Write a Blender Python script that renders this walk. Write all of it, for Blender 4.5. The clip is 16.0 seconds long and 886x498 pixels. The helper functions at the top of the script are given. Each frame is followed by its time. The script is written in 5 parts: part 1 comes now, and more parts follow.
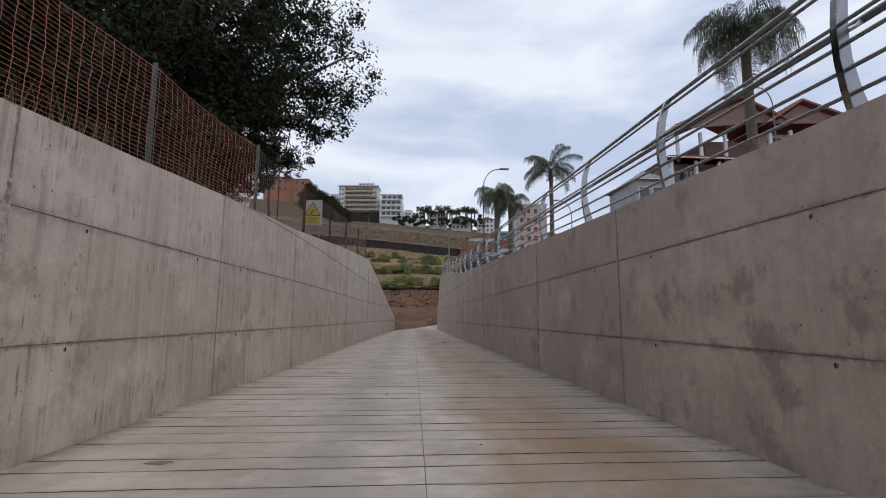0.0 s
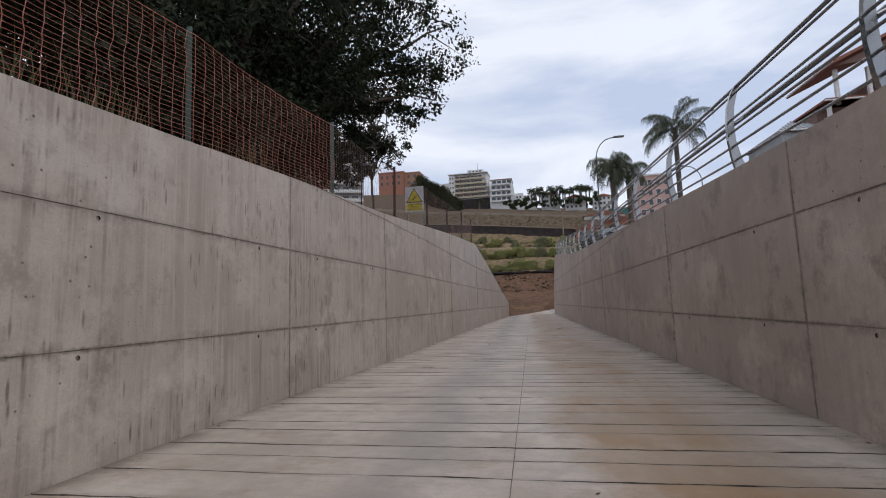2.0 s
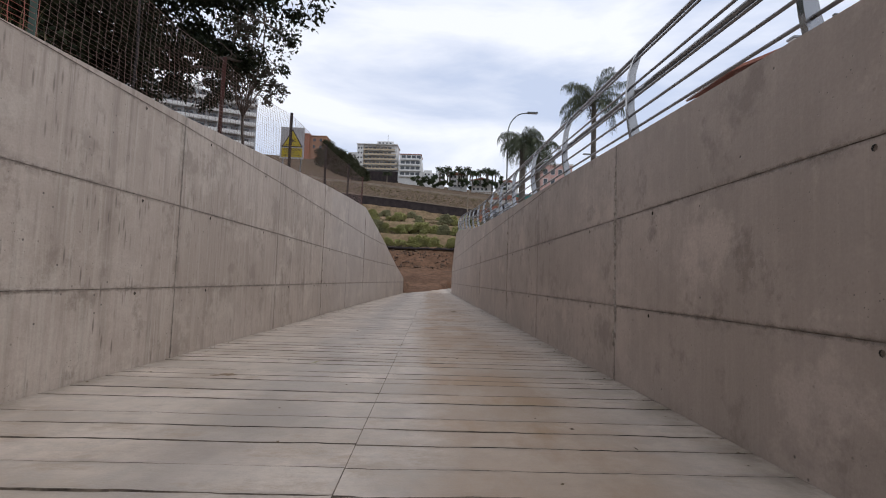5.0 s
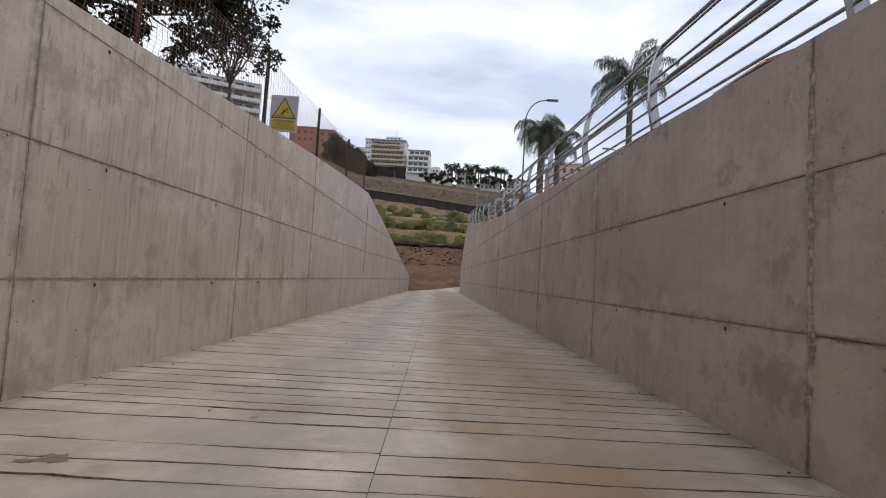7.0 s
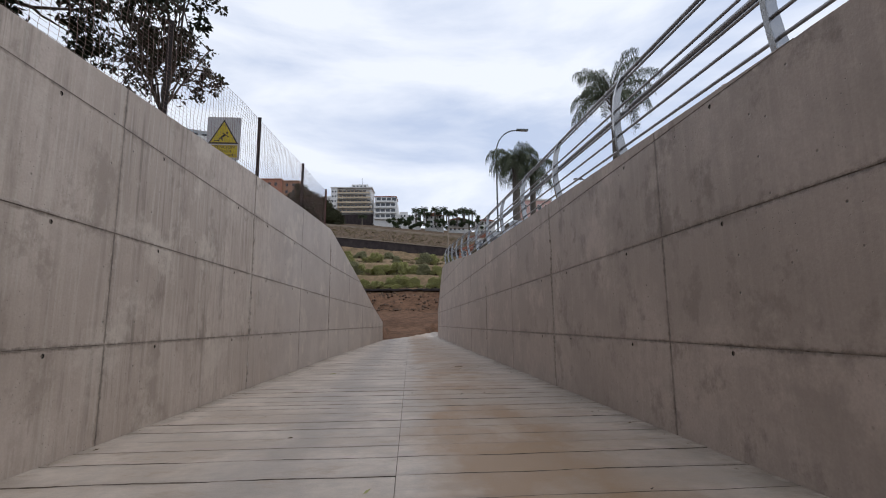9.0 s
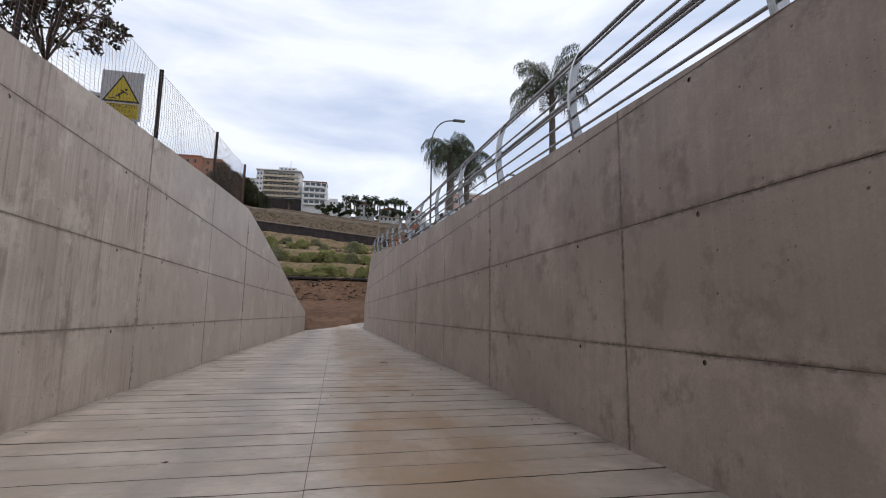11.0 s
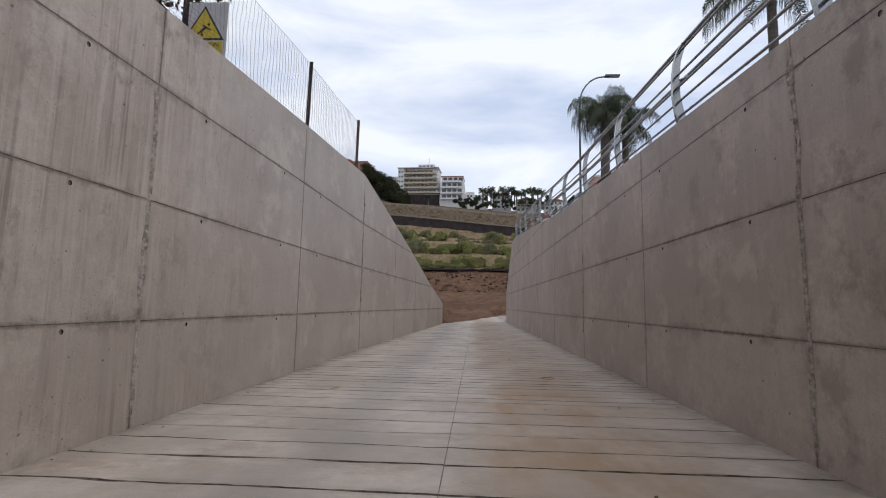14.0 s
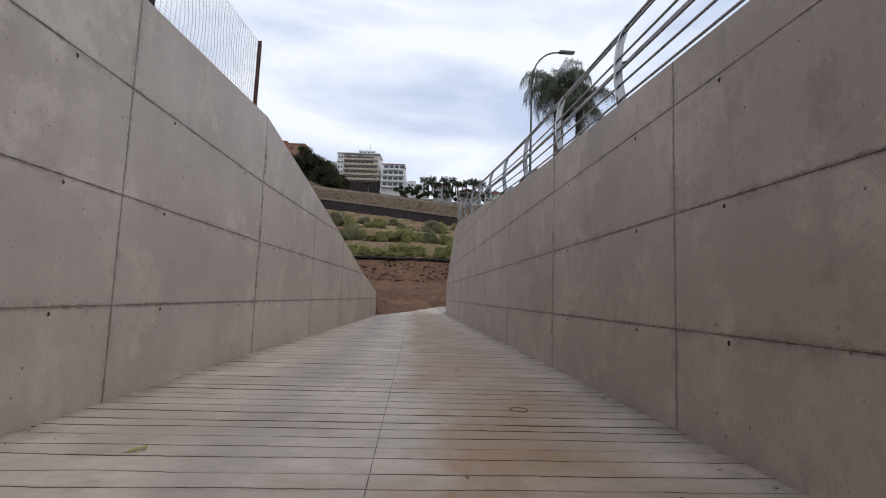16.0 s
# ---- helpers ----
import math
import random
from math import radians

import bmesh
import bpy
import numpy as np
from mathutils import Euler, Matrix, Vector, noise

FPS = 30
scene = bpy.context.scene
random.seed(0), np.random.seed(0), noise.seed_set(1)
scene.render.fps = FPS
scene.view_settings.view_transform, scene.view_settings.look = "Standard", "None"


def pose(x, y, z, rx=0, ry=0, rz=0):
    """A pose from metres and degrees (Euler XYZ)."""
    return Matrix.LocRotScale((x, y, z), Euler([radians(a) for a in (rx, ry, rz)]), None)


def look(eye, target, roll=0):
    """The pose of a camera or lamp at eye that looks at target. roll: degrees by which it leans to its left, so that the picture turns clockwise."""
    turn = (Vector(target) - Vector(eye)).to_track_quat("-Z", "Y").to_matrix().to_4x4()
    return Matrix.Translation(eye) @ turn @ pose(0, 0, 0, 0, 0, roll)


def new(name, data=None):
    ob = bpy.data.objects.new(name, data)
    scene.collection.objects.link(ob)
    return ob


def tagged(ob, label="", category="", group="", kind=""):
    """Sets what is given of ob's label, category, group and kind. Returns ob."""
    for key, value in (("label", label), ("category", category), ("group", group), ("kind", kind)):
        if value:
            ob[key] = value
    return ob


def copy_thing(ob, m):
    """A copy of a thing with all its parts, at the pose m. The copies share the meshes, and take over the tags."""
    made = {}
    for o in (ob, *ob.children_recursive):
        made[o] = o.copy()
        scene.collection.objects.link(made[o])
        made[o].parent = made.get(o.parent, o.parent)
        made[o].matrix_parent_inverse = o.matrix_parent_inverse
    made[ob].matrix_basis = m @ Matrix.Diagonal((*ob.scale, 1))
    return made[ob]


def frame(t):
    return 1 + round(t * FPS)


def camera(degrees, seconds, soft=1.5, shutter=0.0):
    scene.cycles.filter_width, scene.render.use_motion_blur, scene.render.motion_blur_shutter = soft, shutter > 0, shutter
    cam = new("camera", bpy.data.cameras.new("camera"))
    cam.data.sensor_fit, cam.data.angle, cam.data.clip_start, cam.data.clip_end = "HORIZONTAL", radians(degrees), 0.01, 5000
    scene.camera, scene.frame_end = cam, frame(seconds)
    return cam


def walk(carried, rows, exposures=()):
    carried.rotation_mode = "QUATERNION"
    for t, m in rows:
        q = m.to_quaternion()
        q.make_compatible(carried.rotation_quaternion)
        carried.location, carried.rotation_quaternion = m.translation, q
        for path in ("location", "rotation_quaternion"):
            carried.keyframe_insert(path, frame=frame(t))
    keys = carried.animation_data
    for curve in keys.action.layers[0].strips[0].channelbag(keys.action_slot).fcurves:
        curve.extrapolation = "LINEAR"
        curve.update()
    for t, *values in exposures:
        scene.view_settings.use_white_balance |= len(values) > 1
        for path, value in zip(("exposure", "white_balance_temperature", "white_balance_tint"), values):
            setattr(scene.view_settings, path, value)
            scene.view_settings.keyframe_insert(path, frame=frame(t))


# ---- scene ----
cam = camera(84.6, 16.0, soft=1.05)
PATH = [
    (0, (0.077, -1.381, 1.254), (0.213, 0.595, 1.534), 0.2),
    (0.5, (0.202, -0.788, 1.247), (0.222, 1.191, 1.535), 1.0),
    (1, (0.257, -0.311, 1.232), (0.184, 1.668, 1.516), 1.2),
    (1.5, (0.251, -0.005, 1.235), (0.049, 1.969, 1.486), 0.4),
    (2, (0.408, 0.157, 1.276), (0.079, 2.116, 1.504), -1.8),
    (2.5, (0.546, 0.498, 1.242), (0.381, 2.476, 1.485), -1.3),
    (3, (0.657, 1.051, 1.249), (0.548, 3.034, 1.485), -1.1),
    (3.5, (0.769, 1.775, 1.23), (0.728, 3.764, 1.439), -0.9),
    (4, (0.794, 2.562, 1.219), (0.84, 4.555, 1.386), 1.3),
    (4.2, (0.82, 2.902, 1.23), (0.883, 4.896, 1.367), 1.9),
    (6.3, (0.613, 6.147, 1.221), (0.668, 8.143, 1.342), 1.8),
    (6.5, (0.624, 6.469, 1.194), (0.658, 8.466, 1.31), 2.0),
    (7, (0.575, 7.216, 1.216), (0.613, 9.212, 1.336), 3.4),
    (7.5, (0.497, 7.958, 1.235), (0.532, 9.954, 1.356), 1.5),
    (8, (0.451, 8.753, 1.268), (0.466, 10.744, 1.455), 0.6),
    (8.5, (0.392, 9.443, 1.238), (0.454, 11.424, 1.509), -0.1),
    (9, (0.402, 10.099, 1.189), (0.554, 12.07, 1.492), -0.5),
    (9.5, (0.35, 10.555, 1.205), (0.605, 12.513, 1.523), 1.5),
    (9.7, (0.342, 10.645, 1.239), (0.646, 12.595, 1.56), 1.9),
    (11.8, (0.541, 11.645, 1.246), (0.996, 13.585, 1.418), 0.8),
    (12, (0.545, 11.926, 1.281), (0.871, 13.894, 1.418), 1.7),
    (12.5, (0.503, 12.745, 1.293), (0.656, 14.736, 1.408), 4.1),
    (13, (0.474, 13.636, 1.276), (0.448, 15.632, 1.411), 2.9),
    (13.5, (0.52, 14.45, 1.281), (0.391, 16.438, 1.462), 3.4),
    (14, (0.566, 15.364, 1.205), (0.446, 17.348, 1.434), 1.1),
    (14.5, (0.565, 16.199, 1.179), (0.512, 18.179, 1.456), 0.8),
    (15, (0.612, 17.015, 1.169), (0.612, 18.999, 1.424), 1.9),
    (15.5, (0.582, 17.725, 1.228), (0.646, 19.71, 1.463), 3.6),
    (16, (0.618, 18.484, 1.209), (0.747, 20.47, 1.405), 2.0),
]
EXPOSURES = [(0, -0.1, 6450, 12), (3.5, 0.0, 6530, 13), (7, 0.12, 6650, 13), (9, 0.0, 6450, 12), (12.5, 0.14, 6570, 12), (14.5, 0.04, 6480, 12), (16, 0.05, 6500, 12)]
walk(cam, [(t, look(eye, target, roll)) for t, eye, target, roll in PATH], EXPOSURES)

# ---- light ----
world = bpy.data.worlds.new("overcast_sky")
scene.world = world
world.use_nodes = True
wn, wl = world.node_tree.nodes, world.node_tree.links
wn.clear()
w_out = wn.new("ShaderNodeOutputWorld")
w_bg = wn.new("ShaderNodeBackground")
w_sky = wn.new("ShaderNodeTexSky")
w_sky.sky_type, w_sky.sun_disc = "NISHITA", False
w_sky.sun_elevation, w_sky.sun_rotation = radians(48), radians(70)
w_co = wn.new("ShaderNodeTexCoord")
w_map = wn.new("ShaderNodeMapping")
w_map.inputs["Scale"].default_value = (1.0, 1.0, 3.6)
w_map.inputs["Location"].default_value = (0.3, 0.1, 0.55)
w_noise = wn.new("ShaderNodeTexNoise")
w_noise.inputs["Scale"].default_value = 1.7
w_noise.inputs["Detail"].default_value = 7.0
w_noise.inputs["Roughness"].default_value = 0.55
w_noise.inputs["Distortion"].default_value = 0.35
w_ramp = wn.new("ShaderNodeValToRGB")
w_ramp.color_ramp.elements[0].position = 0.38
w_ramp.color_ramp.elements[0].color = (0.53, 0.62, 0.79, 1)
w_ramp.color_ramp.elements[1].position = 0.6
w_ramp.color_ramp.elements[1].color = (0.875, 0.925, 1.0, 1)
w_scale = wn.new("ShaderNodeMixRGB")
w_scale.blend_type = "MULTIPLY"
w_scale.inputs[0].default_value = 1.0
w_scale.inputs[2].default_value = (0.10, 0.10, 0.10, 1)
w_mix = wn.new("ShaderNodeMixRGB")
w_mix.inputs[0].default_value = 0.9
wl.new(w_co.outputs["Generated"], w_map.inputs["Vector"])
wl.new(w_map.outputs["Vector"], w_noise.inputs["Vector"])
wl.new(w_noise.outputs["Fac"], w_ramp.inputs["Fac"])
wl.new(w_sky.outputs["Color"], w_scale.inputs[1])
wl.new(w_scale.outputs["Color"], w_mix.inputs[1])
wl.new(w_ramp.outputs["Color"], w_mix.inputs[2])
wl.new(w_mix.outputs["Color"], w_bg.inputs["Color"])
w_bg.inputs["Strength"].default_value = 1.1
wl.new(w_bg.outputs["Background"], w_out.inputs["Surface"])

sun_data = bpy.data.lights.new("sun", "SUN")
sun_data.energy, sun_data.angle, sun_data.color = 0.55, radians(40), (1.0, 0.96, 0.9)
sun = new("sun", sun_data)
sun.matrix_world = look((32, -12, 48), (0, 6, 0))

# ---- materials ----


class Mat:
    """A node material with a principled shader and short helpers."""

    def __init__(self, name, color=(0.5, 0.5, 0.5), rough=0.8, metal=0.0):
        self.m = bpy.data.materials.new(name)
        self.m.use_nodes = True
        self.n, self.l = self.m.node_tree.nodes, self.m.node_tree.links
        self.b = self.n["Principled BSDF"]
        self.b.inputs["Base Color"].default_value = (*color, 1)
        self.b.inputs["Roughness"].default_value = rough
        self.b.inputs["Metallic"].default_value = metal
        self.co = self.n.new("ShaderNodeTexCoord")
        self.geo = self.n.new("ShaderNodeNewGeometry")
        self.info = self.n.new("ShaderNodeObjectInfo")

    def noise(self, scale, detail=4.0, rough=0.55, stretch=(1, 1, 1), shift=(0, 0, 0), world_space=True):
        mp = self.n.new("ShaderNodeMapping")
        mp.inputs["Scale"].default_value = stretch
        mp.inputs["Location"].default_value = shift
        self.l.new(self.geo.outputs["Position"] if world_space else self.co.outputs["Object"], mp.inputs["Vector"])
        t = self.n.new("ShaderNodeTexNoise")
        t.inputs["Scale"].default_value, t.inputs["Detail"].default_value, t.inputs["Roughness"].default_value = scale, detail, rough
        self.l.new(mp.outputs["Vector"], t.inputs["Vector"])
        return t.outputs["Fac"]

    def voronoi(self, scale, stretch=(1, 1, 1)):
        mp = self.n.new("ShaderNodeMapping")
        mp.inputs["Scale"].default_value = stretch
        self.l.new(self.geo.outputs["Position"], mp.inputs["Vector"])
        t = self.n.new("ShaderNodeTexVoronoi")
        t.inputs["Scale"].default_value = scale
        self.l.new(mp.outputs["Vector"], t.inputs["Vector"])
        return t.outputs["Distance"]

    def span(self, fac, a, b, lo=0.0, hi=1.0):
        r = self.n.new("ShaderNodeMapRange")
        r.inputs["From Min"].default_value, r.inputs["From Max"].default_value = a, b
        r.inputs["To Min"].default_value, r.inputs["To Max"].default_value = lo, hi
        self.l.new(fac, r.inputs["Value"])
        return r.outputs["Result"]

    def math(self, op, a, b):
        r = self.n.new("ShaderNodeMath")
        r.operation = op
        for k, v in enumerate((a, b)):
            if isinstance(v, (int, float)):
                r.inputs[k].default_value = v
            else:
                self.l.new(v, r.inputs[k])
        return r.outputs["Value"]

    def mix(self, fac, a, b, mode="MIX"):
        r = self.n.new("ShaderNodeMixRGB")
        r.blend_type = mode
        for k, v in enumerate((fac, a, b)):
            if isinstance(v, (int, float)):
                r.inputs[k].default_value = v
            elif isinstance(v, tuple):
                r.inputs[k].default_value = (*v, 1)
            else:
                self.l.new(v, r.inputs[k])
        return r.outputs["Color"]

    def axis(self, name):
        s = self.n.new("ShaderNodeSeparateXYZ")
        self.l.new(self.geo.outputs["Position"], s.inputs["Vector"])
        return s.outputs[name]

    def color(self, c):
        self.l.new(c, self.b.inputs["Base Color"])
        return self

    def rough(self, c):
        self.l.new(c, self.b.inputs["Roughness"])
        return self

    def bump(self, h, strength=0.3, distance=0.01):
        r = self.n.new("ShaderNodeBump")
        r.inputs["Strength"].default_value, r.inputs["Distance"].default_value = strength, distance
        self.l.new(h, r.inputs["Height"])
        self.l.new(r.outputs["Normal"], self.b.inputs["Normal"])
        return self


def concrete_wall(name, light, dark, stain, streaks):
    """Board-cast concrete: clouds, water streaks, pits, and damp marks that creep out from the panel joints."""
    k = Mat(name, light, 0.58)
    y = k.axis("Y")
    cast = k.span(k.math("ADD", y, k.span(k.noise(0.7, 4), 0.3, 0.7, -1.5, 1.5)), 19.5, 22.5, 1.0, 0.12)
    cloud = k.noise(0.5, 6, 0.62)
    streak = k.noise(1.0, 6, 0.62, (6.0, 6.0, 0.3))
    thin = k.noise(1.0, 4, 0.55, (17, 17, 0.7), (3, 1, 0))
    fine = k.noise(42, 3, 0.6)
    mid = k.noise(6.5, 6, 0.7)
    c = k.mix(k.span(cloud, 0.42, 0.58), light, dark)
    c = k.mix(k.span(mid, 0.42, 0.62, 0, 0.6), c, dark)
    c = k.mix(k.math("MULTIPLY", cast, k.span(streak, 0.5, 0.62, 0, streaks)), c, stain)
    c = k.mix(k.math("MULTIPLY", cast, k.span(thin, 0.53, 0.63, 0, streaks * 0.8)), c, tuple(min(0.68, 1.35 * v) for v in light))
    patch = k.noise(1.5, 7, 0.72, (1, 1, 0.8), (7, 2, 4))
    c = k.mix(k.math("MULTIPLY", k.span(cast, 0, 1, 0.25, 1), k.span(patch, 0.545, 0.62, 0, 0.68)), c, stain)
    if streaks > 0.2:
        drip = k.noise(1.0, 6, 0.65, (11, 11, 0.28), (9, 4, 3))
        drip = k.math("MULTIPLY", k.span(drip, 0.54, 0.64), k.span(k.noise(0.6, 4, 0.6, (1, 1, 1), (6, 1, 8)), 0.42, 0.55))
        c = k.mix(k.math("MULTIPLY", cast, k.math("MULTIPLY", drip, 0.7)), c, tuple(0.8 * q for q in stain))
        slit = k.math("MULTIPLY", k.span(k.voronoi(1.0, (16, 16, 2.3)), 0.12, 0.26, 1, 0), k.span(k.noise(0.8, 4, 0.6, (1, 1, 1), (3, 3, 7)), 0.42, 0.54))
        c = k.mix(k.math("MULTIPLY", cast, k.math("MULTIPLY", slit, k.span(y, 9, 15, 0.85, 0.25))), c, tuple(0.42 * q for q in stain))
    if streaks > 0.2:
        c = k.mix(k.span(cast, 1, 0, 0, 0.6), c, k.mix(k.span(cloud, 0.4, 0.6), (0.515, 0.475, 0.44), (0.445, 0.405, 0.375)))
    pale = k.noise(0.9, 7, 0.7, (1, 1, 1), (2, 6, 9))
    c = k.mix(k.span(pale, 0.54, 0.64, 0, 0.6), c, tuple(min(0.68, 1.28 * v) for v in light))
    c = k.mix(k.span(k.info.outputs["Random"], 0, 1, 0, 0.35), c, dark)
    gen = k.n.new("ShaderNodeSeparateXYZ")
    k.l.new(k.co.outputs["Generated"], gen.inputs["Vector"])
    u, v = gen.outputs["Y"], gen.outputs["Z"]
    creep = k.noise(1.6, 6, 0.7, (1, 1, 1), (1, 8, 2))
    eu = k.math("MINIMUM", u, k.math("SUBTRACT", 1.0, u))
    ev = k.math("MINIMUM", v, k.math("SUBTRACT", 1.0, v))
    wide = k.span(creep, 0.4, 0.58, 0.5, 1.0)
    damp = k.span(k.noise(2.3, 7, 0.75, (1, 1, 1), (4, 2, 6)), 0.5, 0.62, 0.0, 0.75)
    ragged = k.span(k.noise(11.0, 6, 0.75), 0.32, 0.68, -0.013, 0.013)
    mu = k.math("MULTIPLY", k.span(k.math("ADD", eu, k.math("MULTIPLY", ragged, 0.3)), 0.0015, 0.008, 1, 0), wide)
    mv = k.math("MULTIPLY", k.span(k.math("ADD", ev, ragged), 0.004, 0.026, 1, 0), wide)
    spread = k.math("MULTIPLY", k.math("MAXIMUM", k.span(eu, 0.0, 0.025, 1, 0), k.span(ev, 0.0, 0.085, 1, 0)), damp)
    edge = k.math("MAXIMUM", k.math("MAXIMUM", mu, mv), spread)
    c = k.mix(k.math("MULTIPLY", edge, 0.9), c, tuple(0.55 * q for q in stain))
    c = k.mix(k.span(fine, 0.3, 0.7, 0, 0.2), c, stain)
    pits = k.span(k.voronoi(6.5), 0.03, 0.10, 1, 0)
    pits = k.math("MULTIPLY", pits, k.span(k.noise(1.1, 3), 0.44, 0.56))
    small = k.math("MULTIPLY", k.span(k.voronoi(21.0), 0.04, 0.14, 1, 0), k.span(k.noise(2.0, 3, 0.6, (1, 1, 1), (5, 5, 5)), 0.5, 0.62))
    pits = k.math("MAXIMUM", pits, small)
    c = k.mix(k.math("MULTIPLY", pits, 0.85), c, (0.06, 0.055, 0.05))
    k.color(c)
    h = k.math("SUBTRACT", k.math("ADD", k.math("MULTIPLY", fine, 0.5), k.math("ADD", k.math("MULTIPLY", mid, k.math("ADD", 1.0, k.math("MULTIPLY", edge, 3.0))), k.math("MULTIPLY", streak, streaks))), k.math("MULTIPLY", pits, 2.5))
    return k.bump(h, 0.45, 0.007).m


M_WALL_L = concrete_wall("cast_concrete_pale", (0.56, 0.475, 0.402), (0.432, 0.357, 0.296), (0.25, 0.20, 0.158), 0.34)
# right wall: its shading and edge falloff are put into darker concrete tones
M_WALL_R = concrete_wall("cast_concrete_shaded", (0.498, 0.412, 0.352), (0.38, 0.312, 0.266), (0.21, 0.165, 0.138), 0.13)


def joint_concrete():
    k = Mat("joint_concrete", (0.16, 0.15, 0.14), 0.9)
    k.color(k.mix(k.span(k.noise(6.0, 6, 0.75), 0.38, 0.62), (0.10, 0.078, 0.06), (0.33, 0.27, 0.225)))
    return k.m


def two_tone_dark():
    k = Mat("groove_dirt", (0.05, 0.04, 0.032), 0.95)
    k.color(k.mix(k.span(k.noise(5.0, 6, 0.75), 0.4, 0.6), (0.05, 0.039, 0.029), (0.24, 0.19, 0.145)))
    return k.m


M_JOINT = joint_concrete()
M_GROOVE = two_tone_dark()
M_MORTAR = Mat("crumbled_mortar", (0.3, 0.27, 0.23), 0.95)
M_MORTAR.color(M_MORTAR.mix(M_MORTAR.span(M_MORTAR.noise(14, 6, 0.7), 0.4, 0.6), (0.20, 0.165, 0.135), (0.46, 0.40, 0.35)))
M_MORTAR = M_MORTAR.m
M_HOLE = Mat("hole_shadow", (0.03, 0.028, 0.026), 0.95).m


def floor_concrete():
    k = Mat("ramp_concrete", (0.5, 0.48, 0.44), 0.55)
    cloud = k.noise(0.8, 6, 0.65)
    brush = k.noise(1.0, 5, 0.65, (1.5, 20, 1))
    fine = k.noise(55, 3, 0.6)
    mid = k.noise(5.0, 6, 0.72)
    c = k.mix(k.span(cloud, 0.42, 0.58), (0.66, 0.55, 0.452), (0.47, 0.378, 0.295))
    c = k.mix(k.span(brush, 0.5, 0.66, 0, 0.2), c, (0.34, 0.30, 0.26))
    c = k.mix(k.span(mid, 0.46, 0.64, 0, 0.45), c, (0.36, 0.32, 0.275))
    x = k.axis("X")
    warp = k.math("ADD", x, k.span(k.noise(0.5, 5, 0.65), 0, 1, -0.9, 0.9))
    mud = k.math("MULTIPLY", k.span(warp, 0.55, 0.95), k.span(warp, 1.9, 2.8, 1, 0))
    mud = k.math("MULTIPLY", mud, k.span(k.noise(0.9, 6, 0.68, (1, 0.5, 1), (4, 9, 0)), 0.42, 0.56, 0.6, 1.0))
    c = k.mix(mud, c, (0.36, 0.215, 0.105))
    track = k.math("MULTIPLY", k.span(warp, -1.3, -0.8), k.span(warp, -0.6, -0.1, 1, 0))
    c = k.mix(k.math("MULTIPLY", track, 0.55), c, (0.26, 0.225, 0.195))
    spot = k.noise(1.2, 7, 0.72, (1, 1.6, 1), (2, 5, 0))
    c = k.mix(k.span(spot, 0.55, 0.63, 0, 0.5), c, (0.34, 0.235, 0.145))
    c = k.mix(k.span(k.info.outputs["Random"], 0, 1, 0, 0.3), c, (0.38, 0.34, 0.29))
    c = k.mix(k.span(fine, 0.3, 0.7, 0, 0.2), c, (0.28, 0.25, 0.215))
    gen = k.n.new("ShaderNodeSeparateXYZ")
    k.l.new(k.co.outputs["Generated"], gen.inputs["Vector"])
    v = gen.outputs["Y"]
    ev = k.math("MINIMUM", v, k.math("SUBTRACT", 1.0, v))
    rim = k.math("MULTIPLY", k.span(ev, 0.03, 0.16, 1, 0), k.span(k.noise(1.3, 6, 0.7, (1, 3, 1), (8, 3, 0)), 0.44, 0.6))
    c = k.mix(k.math("MULTIPLY", rim, 0.5), c, (0.2, 0.165, 0.13))
    foot = k.math("ADD", k.math("SUBTRACT", x, k.math("MULTIPLY", k.axis("Y"), 0.034)), 3.35)
    dirt = k.math("MAXIMUM", k.span(foot, 0.0, 0.4, 1, 0), k.span(x, 2.85, 3.28))
    dirt = k.math("MULTIPLY", dirt, k.span(k.noise(2.0, 6, 0.7), 0.4, 0.58, 0.25, 0.9))
    c = k.mix(dirt, c, (0.17, 0.135, 0.10))
    specks = k.math("MULTIPLY", k.span(k.voronoi(5.0), 0.0, 0.05, 1, 0), k.span(k.noise(0.9, 2), 0.5, 0.6))
    c = k.mix(specks, c, (0.08, 0.065, 0.05))
    k.color(c)
    return k.bump(k.math("ADD", k.math("ADD", k.math("MULTIPLY", brush, 0.5), mid), fine), 0.5, 0.008).m


M_FLOOR = floor_concrete()


def two_tone(name, a, b, scale, rough=0.85, metal=0.0, stretch=(1, 1, 1), bump=0.2, dist=0.01, detail=5):
    k = Mat(name, a, rough, metal)
    if rough > 0.9:
        k.b.inputs["Specular IOR Level"].default_value = 0.12
    f = k.noise(scale, detail, 0.6, stretch)
    c = k.mix(k.span(f, 0.35, 0.65), a, b)
    c = k.mix(k.span(k.noise(scale * 6, 3), 0.35, 0.65, 0, 0.35), c, tuple(0.5 * v for v in a))
    k.color(c)
    if bump:
        k.bump(f, bump, dist)
    return k.m


def leaf_mat(name, a, b, c=None):
    k = Mat(name, a, 0.65)
    k.b.inputs["Specular IOR Level"].default_value = 0.14
    col = k.mix(k.geo.outputs["Random Per Island"], a, b)
    if c:
        col = k.mix(k.span(k.noise(0.8, 3), 0.5, 0.7, 0, 0.7), col, c)
    k.color(col)
    return k.m


